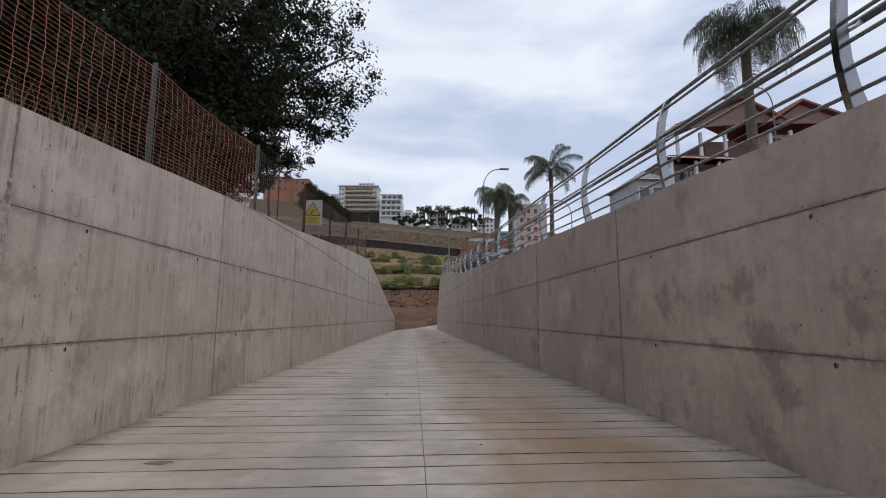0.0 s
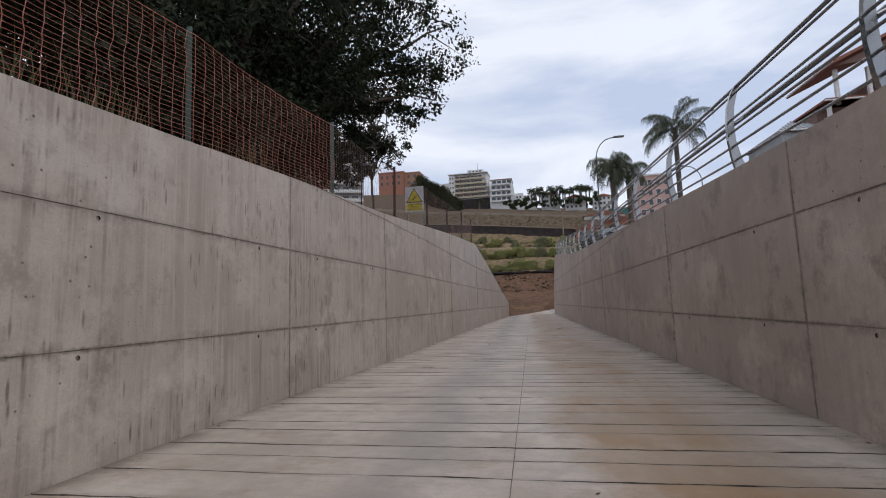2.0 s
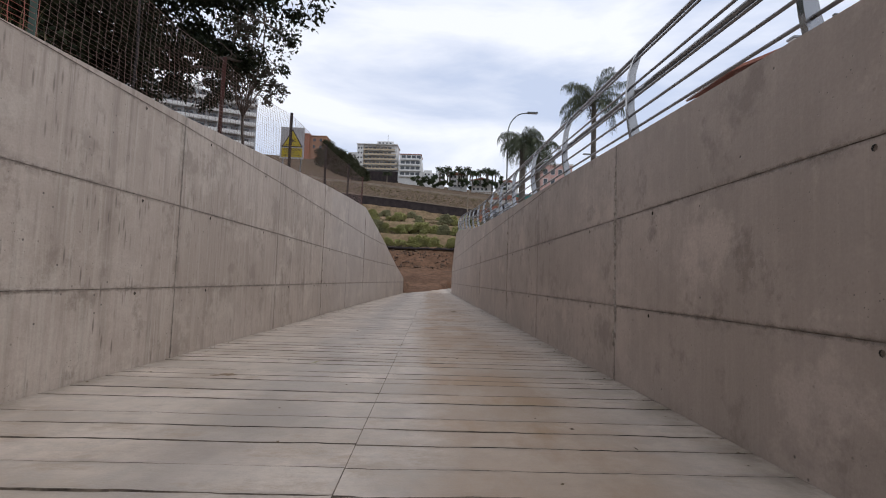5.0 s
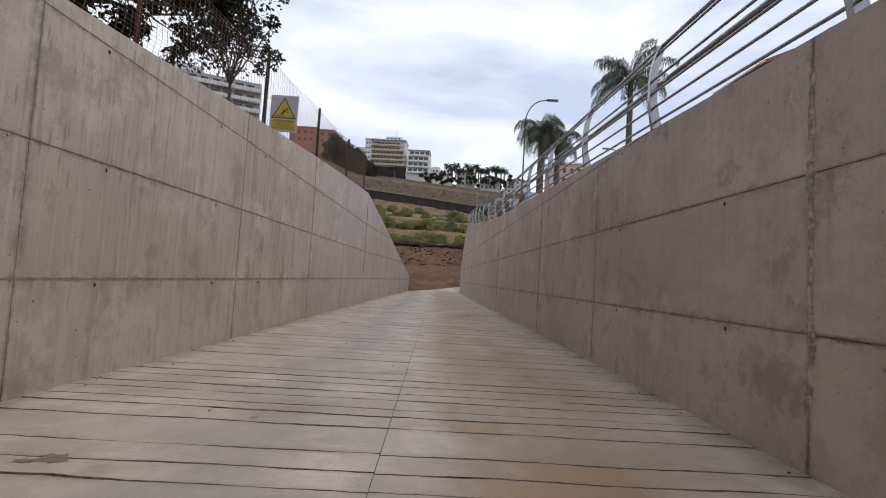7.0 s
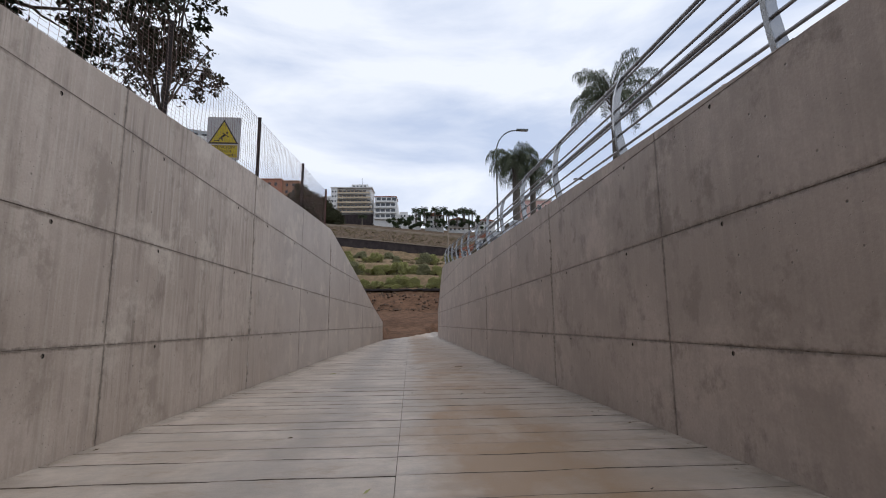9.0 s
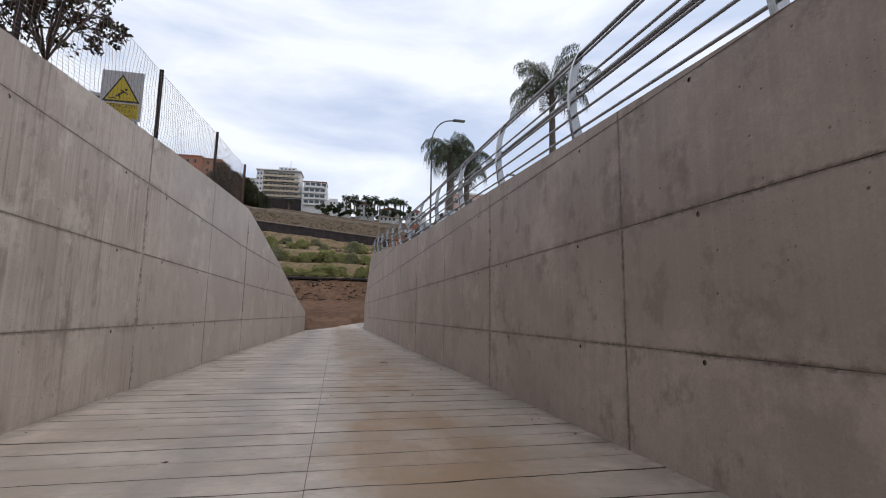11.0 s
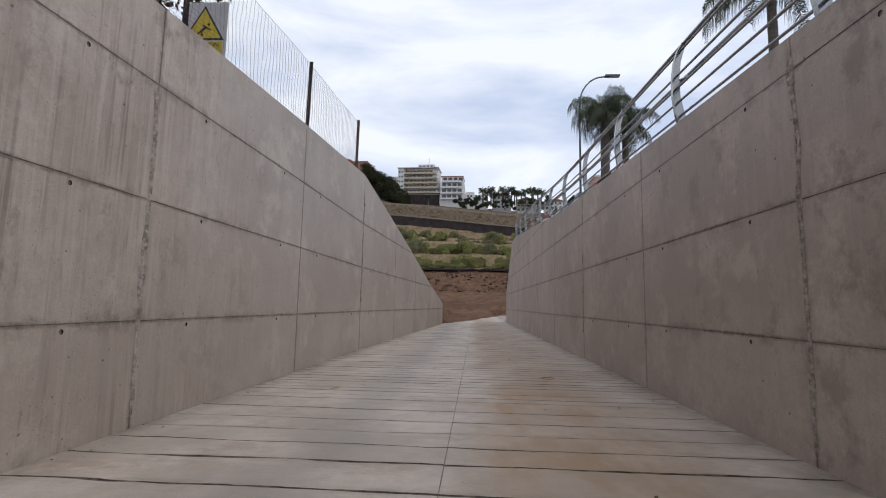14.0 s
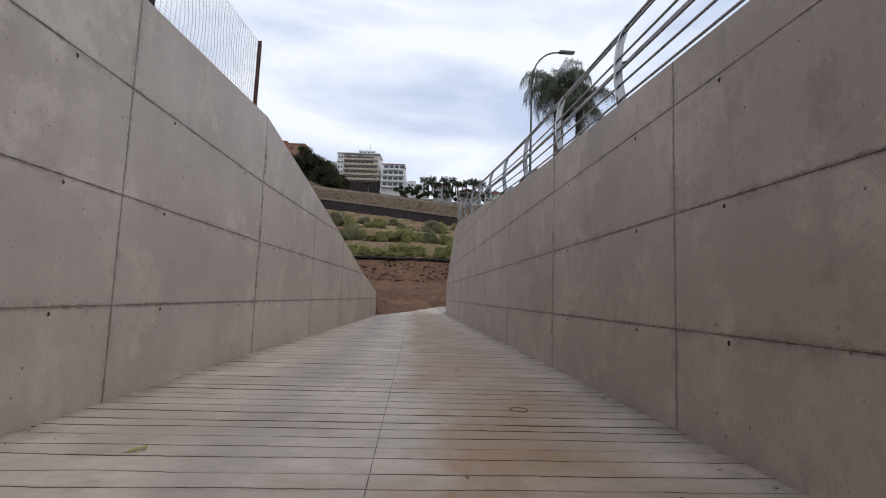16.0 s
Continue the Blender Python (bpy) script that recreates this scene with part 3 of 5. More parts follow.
def floor_strips():
    rng = random.Random(21)
    base = Geo()
    ys = [-8, 0, 7, 11.3, 15.5, 20, 23.9, 28.3, 47, FLOOR_END]
    for k in range(len(ys) - 1):
        a, b = ys[k], ys[k + 1]
        xa, xb = along(LEFT_X, a) - 0.2, along(LEFT_X, b) - 0.2
        base.add([(xa, a, -0.012), (3.45, a, -0.012), (3.45, b, -0.012), (xb, b, -0.012), (xa, a, -0.35), (3.45, a, -0.35), (3.45, b, -0.35), (xb, b, -0.35)],
                 [(0, 1, 2, 3), (7, 6, 5, 4), (0, 4, 5, 1), (2, 6, 7, 3), (1, 5, 6, 2), (3, 7, 4, 0)])
    ob = new("floor", base.mesh("floor", M_GROOVE))
    tagged(ob, "pale broom-finished concrete ramp with cross grooves and brown mud stains", "floor", kind="structure")
    cuts = [-8.0]
    known = [10.02, 10.29, 10.6, 11.17, 11.5, 11.72, 12.05, 12.32, 12.66, 12.96, 13.3, 13.65]
    known += [21.67, 21.93, 22.25, 22.5, 22.78, 23.05, 23.28, 23.6, 23.89, 24.2, 24.45, 24.75, 25.03, 25.35, 25.68]
    while cuts[-1] < FLOOR_END - 0.6:
        y = cuts[-1]
        step = rng.uniform(0.32, 0.58) if y < 34 else rng.uniform(0.5, 0.8)
        nxt = y + step
        near = [q for q in known if y + 0.15 < q < y + 0.62]
        cuts.append(near[0] if near else nxt)
    cuts.append(FLOOR_END)
    waves = {}
    for k in range(len(cuts)):
        waves[k] = [0.03 * noise.noise((i * 0.11, k * 5.1, 7.0)) + 0.009 * noise.noise((i * 0.7, k * 3.7, 2.0)) + rng.uniform(-0.004, 0.004) for i in range(80)]
    widths = {}
    for k in range(len(cuts)):
        strong = rng.choice((0.3, 0.5, 0.75, 1.0, 1.2))
        widths[k] = [max(0.0005, strong * (0.0085 + 0.012 * noise.noise((i * 0.21, k * 3.3, 0.5)) + rng.uniform(-0.003, 0.003))) for i in range(80)]
    for k in range(len(cuts) - 1):
        a, b = cuts[k], cuts[k + 1]
        for half in (0, 1):
            n = 34
            lift = rng.uniform(-0.0015, 0.0015)
            verts, faces = [], []
            for i in range(n + 1):
                t = i / n
                row = []
                for side, (y, w, gg) in enumerate(((a, waves[k], widths[k][i + 40 * half]), (b, waves[k + 1], widths[k + 1][i + 40 * half]))):
                    y += w[i + 40 * half] * (0 if k in (0,) and side == 0 else 1)
                    m = 1 if side == 0 else -1
                    lo, hi = (along(LEFT_X, y) + 0.004, centre(y) - 0.003) if half == 0 else (centre(y) + 0.003, 3.276)
                    x = lo + (hi - lo) * t
                    row.append([(x, y + m * gg, -0.02), (x, y + m * (gg + 0.003), lift)])
                verts += [row[0][0], row[0][1], row[1][1], row[1][0]]
            for i in range(n):
                for j in range(3):
                    p = 4 * i + j
                    faces.append((p, p + 4, p + 5, p + 1))
            part("slab_strip", mesh_of("slab_strip", verts, faces, M_FLOOR, M_GROOVE, [q for q in range(len(faces)) if q % 3 != 1]), M_FLOOR, ob)
    return ob

# ---- ground ----
HILL = [(56, -0.06), (60, 0.0), (90, 3.5), (96, 6.3), (98, 7.2), (105, 8.1), (106.4, 10.7), (113, 11.5), (114.5, 14.0), (124, 15.3), (126, 16.3), (149, 19.4), (152, 24.3), (156, 25.2), (170, 29.8), (185, 34.4), (190, 34.7), (300, 58.5), (316, 60.5), (330, 66.0), (420, 76), (700, 100)]


def terrain(x, y):
    left, right = along(LEFT_X, min(y, 47)), 3.28
    h = along(HILL, max(y, 56))
    h += -0.1 * (x + 4) * min(1, max(0, (y - 105) / 45)) * math.exp(-abs(x) / 160)
    if y > 170 and x < -38:
        h += 9.0 * min(1, (-38 - x) / 25) * min(1, (y - 170) / 60)
    if x <= left - 0.3:
        d = left - 0.3 - x
        bank = along(LEFT_TOP, min(y, 47)) - 0.12 + 0.02 * min(d, 30) + max(0, d - 12) * 0.06
        t = min(1, max(0, (y - 40) / 45))
        t = t * t * (3 - 2 * t)
        return bank * (1 - t) + max(h, 0.06 * d) * t
    if x >= right + 0.3 and y < 47 + (x + 1.3) * 4.4 and 52 < y < 70 and x < 12:
        return -0.3
    if x >= right + 0.3:
        d = x - right - 0.3
        bank = along(RIGHT_TOP, min(y, 47)) - 0.15 + 0.0 * d
        if y > 47:
            bank = 5.4
        t = min(1, max(0, (y - 48) / (7 if d < 6 else 60)))
        return bank * (1 - t) + h * t
    edge = 47 + (x + 1.3) * 4.4
    return -0.3 if y < edge else max(h, 0.03 + 0.01 * min(20, y - edge))


def ground():
    left_d = [597, 400, 280, 200, 150, 110, 80, 62, 50, 42, 35, 29, 24, 20, 17, 14, 11.5, 9, 7, 5.5, 4.2, 3, 2, 1.2, 0.6, 0.31]
    right_x = [3.6, 4.4, 5.5, 7, 9, 12, 15, 19, 24, 30, 38, 48, 62, 80, 110, 150, 200, 280, 400, 600]
    ys = list(np.arange(-40, 44, 3.0)) + list(np.arange(44, 60, 1.0)) + list(np.arange(60, 86, 2.0)) + list(np.arange(86, 130, 0.6)) + list(np.arange(130, 160, 2.0)) + list(np.arange(160, 340, 6.0)) + [345, 370, 400, 450, 520, 620, 760, 1000, 2500]
    verts, faces = [], []
    for y in ys:
        left = along(LEFT_X, y)
        xs = [left - d for d in left_d] + list(np.linspace(left - 0.06, 3.34, 15)) + right_x
        for x in xs:
            z = terrain(x, y)
            if y > 58:
                amp = 0.1 if y < 86 else 0.42
                z += amp * noise.fractal((x * 0.25, y * 0.25, 0.3), 1.0, 2.0, 4) + 0.25 * amp * noise.noise((x * 1.3, y * 1.3, 2.0))
            verts.append((x, y, z))
    n = len(xs)
    for j in range(len(ys) - 1):
        for i in range(n - 1):
            faces.append((j * n + i, j * n + i + 1, (j + 1) * n + i + 1, (j + 1) * n + i))
    ob = new("ground", mesh_of("ground", verts, faces, M_SOIL, smooth=True))
    tagged(ob, "bare brown soil hillside cut into dry grassy terraces", "ground", kind="structure")
    return ob


def street():
    g = Geo()
    ys = [-8] + list(np.arange(-5, 47, 3.0)) + [47.0]
    for a, b in zip(ys[:-1], ys[1:]):
        za, zb = along(RIGHT_TOP, a) - 0.06, along(RIGHT_TOP, b) - 0.06
        g.add([(3.67, a, za), (14, a, za), (14, b, zb), (3.67, b, zb)], [(0, 1, 2, 3)])
    ob = new("road", g.mesh("road", M_ASPHALT))
    tagged(ob, "grey asphalt street along the top of the wall", "road", kind="structure")


# ---- far concrete apron past the ramp ----
def apron():
    g = Geo()
    g.add([(0.6, 57.0, -0.004), (9.0, 57.0, -0.004), (11.5, 70.0, 0.24), (3.2, 70.0, 0.24)], [(0, 1, 2, 3)])
    ob = new("pavement", g.mesh("pavement", M_FLOOR))
    tagged(ob, "pale concrete apron at the end of the ramp", "pavement", kind="structure")


# ---- railing ----
RAIL_X = 3.44


def railing():
    ob = thing("railing", (RAIL_X, 0, 0), "polished stainless steel railing on the concrete wall", "railing")
    top = lambda y: along(RIGHT_TOP, y)
    posts = [-6.4, -3.6, -0.85, 1.9, 4.6, 7.45, 10.45, 13.55, 16.45, 19.3] + [22.05 + 2.75 * k for k in range(10)]
    prof = [(0.0, 0.035), (0.2, -0.02), (0.45, -0.06), (0.7, -0.065), (0.95, -0.035), (1.12, 0.015), (1.25, 0.075)]
    g = Geo()
    w = [0.075, 0.06, 0.05, 0.047, 0.045, 0.042, 0.035]
    outer, inner = [], []
    for (h, x), ww in zip(prof, w):
        outer.append((x - ww, h))
        inner.append((x + ww, h))
    poly = outer + inner[::-1]
    for off in (-0.03, 0.018):
        g.prism(poly, off, off + 0.012, "y")
    strip = []
    for (h, x), ww in zip(prof, w):
        strip.append((x - ww, h))
    for k in range(len(prof) - 1):
        (x0, h0), (x1, h1) = strip[k], strip[k + 1]
        g.add([(x0 - 0.003, -0.03, h0), (x0 - 0.003, 0.03, h0), (x1 - 0.003, 0.03, h1), (x1 - 0.003, -0.03, h1),
               (x0 + 0.004, -0.03, h0), (x0 + 0.004, 0.03, h0), (x1 + 0.004, 0.03, h1), (x1 + 0.004, -0.03, h1)],
              [(0, 1, 2, 3), (7, 6, 5, 4), (0, 4, 5, 1), (2, 6, 7, 3), (1, 5, 6, 2), (3, 7, 4, 0)])
    post_me = g.mesh("post", M_POLISHED)
    b = Geo()
    b.tube([(0.0, 0, 0.70), (0.08, 0, 0.74), (0.15, 0, 0.80)], 0.018, 8)
    br_me = b.mesh("bracket", M_STEEL)
    f = Geo()
    f.box(-0.09, -0.06, 0.0, 0.14, 0.06, 0.012, 0.003)
    foot_me = f.mesh("base_plate", M_STEEL)
    for y in posts:
        z = top(y)
        p = part("post", post_me, M_STEEL, ob)
        p.location = (0, y, z)
        for me, nm in ((br_me, "bracket"), (foot_me, "base_plate")):
            q = part(nm, me, M_STEEL, p)
    for h, dx, r in ((1.25, 0.075, 0.026), (1.13, 0.02, 0.017), (0.80, 0.15, 0.033), (0.74, -0.06, 0.017), (0.56, -0.065, 0.017), (0.37, -0.04, 0.017), (0.18, -0.01, 0.017)):
        t = Geo()
        pts = [(dx, y, top(y) + h) for y in [-7.0] + posts + [47.2]]
        t.tube(pts, r, 10)
        part("handrail" if r > 0.02 else "rail", t, M_STEEL, ob, smooth=True)
    return ob


# ---- fence ----
def fence_x(y):
    return along(LEFT_X, y) - 0.2


def fence():
    ob = thing("fence", (0, 0, 0), "orange plastic safety net on thin steel posts along the wall top", "fence")
    ys = [-6.48, -2.62, 1.24, 5.1, 8.96, 12.82, 16.68, 20.54, 24.4, 28.1]
    mats = [M_POST_GREEN, M_POST_GREEN, M_POST_GREEN, M_POST_GREEN, M_POST_GREEN, M_POST_RUST, M_POST_DARK, M_POST_DARK, M_POST_DARK, M_POST_RUST]
    rng = random.Random(3)
    heights = []
    for y, m in zip(ys, mats):
        h = 1.5 + rng.uniform(-0.04, 0.04)
        heights.append(h)
        g = Geo()
        a, t = 0.036, 0.006
        L = [(-a, -a), (a, -a), (a, -a + t), (-a + t, -a + t), (-a + t, a), (-a, a)]
        g.prism([(u, v) for u, v in L], 0, h, "z")
        p = part("post", g, m, ob)
        z = along(LEFT_TOP, y) - 0.004
        p.location = (fence_x(y), y, z)
        p.rotation_euler = (rng.uniform(-0.02, 0.02), rng.uniform(-0.015, 0.015), 0)
    stake = part("stake", Geo().tube([(0, 0, 0), (0.02, 0, 0.7), (0, 0.01, 1.35)], 0.014, 7), M_POST_DARK, ob, "thin dark stake behind the net")
    stake.location = (fence_x(10.5) - 0.05, 10.5, along(LEFT_TOP, 10.5) - 0.004)
    for k in range(len(ys) - 1):
        y0, y1 = ys[k], ys[k + 1]
        g = Geo()
        cols = 24 if k < 4 else 34
        rows = 25
        pts = []
        for i in range(cols + 1):
            t = i / cols
            y = y0 + (y1 - y0) * t
            low = along(LEFT_TOP, y) + 0.01
            sag = 0.10 * math.sin(math.pi * t) * (1.0 if k < 6 else 0.4)
            hi = low + heights[k] * (1 - t) + heights[k + 1] * t - 0.09 - sag
            col = []
            for j in range(rows + 1):
                s = j / rows
                wob = 0.03 * noise.noise((i * 0.55, j * 0.35, k * 7.1))
                col.append(Vector((fence_x(y) + 0.035 + 0.05 * noise.noise((y * 0.8, s * 2.0, 4.0)), y + wob * (0 if i in (0, cols) else 1), low + (hi - low) * s + 0.5 * wob * (j < rows))))
            pts.append(col)
        w = 0.0042 if k < 4 else 0.0028

        def strand(a, b, r):
            d = (b - a).normalized()
            s1 = Vector((1, 0, 0)) * r
            s2 = d.cross(Vector((1, 0, 0))).normalized() * r
            v = [a + s1, a + s2, a - s1, a - s2, b + s1, b + s2, b - s1, b - s2]
            g.add(v, [(0, 1, 5, 4), (1, 2, 6, 5), (2, 3, 7, 6), (3, 0, 4, 7)])

        for i in range(cols + 1):
            for j in range(rows):
                strand(pts[i][j], pts[i][j + 1], w * 0.9)
        for j in range(rows + 1):
            for i in range(cols):
                strand(pts[i][j], pts[i + 1][j], w * (1.5 if j in (0, rows) else 0.75))
        me = mesh_of("net", g.v, g.f, M_NET if k < 4 else M_NET_GREY)
        net = part("net", me, M_NET, ob)
        net["kind"] = "stuff"
    return ob


# ---- warning sign ----
def text_mesh(body, size, mat, name):
    cu = bpy.data.curves.new(name, "FONT")
    cu.body, cu.size, cu.align_x, cu.align_y, cu.extrude = body, size, "CENTER", "CENTER", 0.001
    tmp = bpy.data.objects.new(name, cu)
    scene.collection.objects.link(tmp)
    dg = bpy.context.evaluated_depsgraph_get()
    dg.update()
    me = bpy.data.meshes.new_from_object(tmp.evaluated_get(dg))
    bpy.data.objects.remove(tmp)
    me.materials.clear()
    me.materials.append(mat)
    me.transform(Matrix.Rotation(radians(90), 4, "X"))
    return me


def warning_sign():
    x, y = -5.18, 24.8
    z0 = terrain(x, y) - 0.05
    ob = thing("warning_sign", (x, y, z0), "white and yellow fall-hazard warning sign on two posts behind the net", "sign", turn=0)
    c = 6.86 - z0
    g = Geo().box(-0.5, -0.012, c - 0.68, 0.5, 0.012, c + 0.68, 0.004)
    part("board", g, M_SIGN_W, ob, "white sheet board")
    for sx in (-0.38, 0.38):
        part("post", Geo().box(sx - 0.025, 0.013, 0, sx + 0.025, 0.063, c + 0.6, 0.004), M_GALV, ob)
    tri = lambda s, zc: [(-s, zc - s * 0.577), (s, zc - s * 0.577), (0, zc + s * 1.155)]
    t = Geo().prism(tri(0.45, c + 0.08), -0.0165, -0.0125, "y")
    part("triangle_border", t, M_BLACK, ob, "black triangle border")
    t = Geo().prism(tri(0.38, c + 0.085), -0.0205, -0.0168, "y")
    part("triangle", t, M_SIGN_Y, ob, "yellow warning triangle")
    # pictogram of a fall: plain bars
    p = Geo()

    def bar(a, b, w):
        a, b = Vector((a[0], 0, a[1])), Vector((b[0], 0, b[1]))
        n = (b - a).normalized().cross(Vector((0, 1, 0))) * w
        p.prism([((q).x, (q).z) for q in (a + n, b + n, b - n, a - n)], -0.0245, -0.0208, "y")

    for a, b, w in (((-0.27, -0.1), (-0.13, -0.1), 0.012), ((-0.13, -0.1), (-0.13, -0.13), 0.012), ((-0.06, 0.0), (0.06, 0.1), 0.028), ((-0.06, 0.0), (-0.13, -0.06), 0.018),
                    ((-0.06, 0.0), (-0.02, -0.1), 0.018), ((0.05, 0.09), (0.16, 0.02), 0.014), ((0.05, 0.09), (-0.03, 0.14), 0.014)):
        bar((a[0], a[1] + c + 0.02), (b[0], b[1] + c + 0.02), w)
    p.prism([(0.105 + 0.032 * math.cos(k * math.pi / 5), c + 0.17 + 0.032 * math.sin(k * math.pi / 5)) for k in range(10)], -0.0245, -0.0208, "y")
    part("pictogram", p, M_BLACK, ob, "black pictogram of a fall")
    part("caption_panel", Geo().box(-0.43, -0.0165, c - 0.61, 0.43, -0.0125, c - 0.22), M_SIGN_Y, ob, "yellow caption panel")
    for k, (txt, size) in enumerate((("ATENCIÓN", 0.14), ("CAÍDAS A", 0.12), ("DISTINTO NIVEL", 0.105))):
        me = text_mesh(txt, size, M_BLACK, "lettering")
        q = part("lettering", me, M_BLACK, ob)
        q.location = (0, -0.0185, c - 0.29 - 0.125 * k)
    return ob


# ---- plants ----
def leaves(name, centres, radii, count, size, mat, rng, droop=0.0, squash=0.8):
    """Many small folded leaves scattered round clump centres, as one mesh."""
    v, f = [], []
    for k in range(count):
        i = rng.randrange(len(centres))
        c, r = centres[i], radii[i]
        d = Vector((rng.gauss(0, 1), rng.gauss(0, 1), rng.gauss(0, 1)))
        d = d.normalized() * r * rng.random() ** 0.45
        d.z *= squash
        p = Vector(c) + d
        a = Vector((rng.uniform(-1, 1), rng.uniform(-1, 1), rng.uniform(-0.9, 0.5) - droop)).normalized()
        b = a.orthogonal().normalized()
        b.rotate(Matrix.Rotation(rng.uniform(0, 6.28), 3, a))
        n = a.cross(b)
        s = size * rng.uniform(0.6, 1.35)
        w = s * 0.27
        m = len(v)
        v += [tuple(p), tuple(p + a * s * 0.5 + b * w + n * w * 0.35), tuple(p + a * s), tuple(p + a * s * 0.5 - b * w + n * w * 0.35)]
        f += [(m, m + 1, m + 2), (m, m + 2, m + 3)]
    return mesh_of(name, v, f, mat)


def limb(rng, a, b, r0, r1, bend, n=6):
    a, b = Vector(a), Vector(b)
    side = Vector((rng.uniform(-1, 1), rng.uniform(-1, 1), rng.uniform(-0.3, 0.8))) * bend
    pts, rad = [], []
    for k in range(n + 1):
        t = k / n
        pts.append(a.lerp(b, t) + side * math.sin(math.pi * t) + Vector((rng.uniform(-1, 1), rng.uniform(-1, 1), rng.uniform(-1, 1))) * bend * 0.12 * (0 < k < n))
        rad.append(r0 + (r1 - r0) * t)
    return pts, rad


def broad_tree(name, at, label, tips, rng, leaf_count, leaf_size, clump, trunk_r, fork, mat, droop=0.3, group=""):
    """A trunk that forks, limbs to the given tips, twigs and a crown of leaves round them."""
    ob = thing(name, at, label, "tree", group)
    o = Vector(at)
    g = Geo()
    fork = Vector(fork) - o
    pts, rad = limb(rng, (0, 0, -0.3), fork, trunk_r, trunk_r * 0.7, 0.25)
    g.tube(pts, rad, 9)
    part("trunk", g, M_BARK, ob, smooth=True)
    centres, radii = [], []
    for tip, size in tips:
        tip = Vector(tip) - o
        g = Geo()
        pts, rad = limb(rng, fork, tip, trunk_r * 0.4, 0.025, (tip - fork).length * 0.12, 7)
        g.tube(pts, rad, 6)
        for k in range(7):
            s = pts[3 + k % 5]
            e = s + Vector((rng.uniform(-1, 1), rng.uniform(-1, 1), rng.uniform(-0.7, 0.8))) * size * 0.9
            q, r = limb(rng, s, e, 0.03, 0.006, size * 0.15, 4)
            g.tube(q, r, 4)
            centres.append(e)
            radii.append(clump * size * rng.uniform(0.45, 0.8))
            for _ in range(2):
                e2 = e + Vector((rng.uniform(-1, 1), rng.uniform(-1, 1), rng.uniform(-1.0, 0.4))) * size * 0.5
                q, r = limb(rng, e, e2, 0.01, 0.004, size * 0.08, 3)
                g.tube(q, r, 4)
                centres.append(e2)
                radii.append(clump * size * rng.uniform(0.25, 0.5))
        centres.append(tip)
        radii.append(clump * size * 0.7)
        part("limb", g, M_BARK, ob, smooth=True)
    crown = part("crown", leaves("crown", centres, radii, leaf_count, leaf_size, mat, rng, droop), mat, ob)
    crown["kind"] = "stuff"
    return ob


def big_tree():
    rng = random.Random(11)
    at = (-9.5, 13.5, terrain(-9.5, 13.5))
    tips = []
    for k in range(46):
        a = rng.uniform(0, 2 * math.pi)
        h = rng.uniform(6.2, 16.0)
        wide = 7.0 * (1 - abs((h - 10.5) / 7.5) ** 2.2)
        r = wide * rng.uniform(0.45, 1.0)
        tips.append(((-9.5 + r * math.cos(a), 13.0 + 1.15 * r * math.sin(a), h), rng.uniform(1.3, 2.1)))
    tips += [((-2.0, 18.2, 12.3), 1.5), ((-2.3, 17.6, 10.2), 1.4), ((-2.6, 17.4, 8.9), 1.1), ((-4.6, 20.6, 9.6), 1.2), ((-5.6, 19.6, 10.6), 1.5), ((-6.5, 18.0, 9.6), 1.2), ((-7.5, 16.5, 8.0), 1.6), ((-8.0, 12.0, 7.2), 1.8), ((-7.4, 9.0, 8.0), 1.9), ((-8.5, 14.5, 9.5), 2.0), ((-7.0, 13.0, 10.0), 2.0), ((-8.5, 6.5, 9.0), 2.2), ((-3.2, 16.5, 11.2), 1.7), ((-3.4, 17.6, 13.6), 1.6), ((-5.0, 15.8, 9.0), 1.5),
             ((-5.8, 19.5, 7.7), 0.9), ((-6.6, 20.5, 8.1), 1.0), ((-5.3, 20.2, 8.5), 0.9), ((-4.4, 15.0, 11.5), 1.8), ((-5.5, 17.5, 13.0), 1.9), ((-5.2, 16.4, 15.0), 1.9)]
    return broad_tree("tree", at, "large dark evergreen tree overhanging the fenced wall", tips, rng, 135000, 0.155, 0.8, 0.32, (-9.0, 13.6, 6.3), M_LEAF_DARK, 0.4)


def small_tree():
    rng = random.Random(17)
    at = (-8.3, 27.0, terrain(-8.3, 27.0))
    tips = [((-7.6 + rng.uniform(-2.6, 1.3), 26 + rng.uniform(-3.2, 2.2), rng.uniform(11.4, 14.2)), rng.uniform(0.7, 1.1)) for _ in range(12)]
    return broad_tree("tree", at, "slender tree with thin trunk and sparse dark leaves", tips, rng, 5000, 0.18, 0.62, 0.09, (-8.2, 27.0, 8.6), M_LEAF_RED, 0.2)


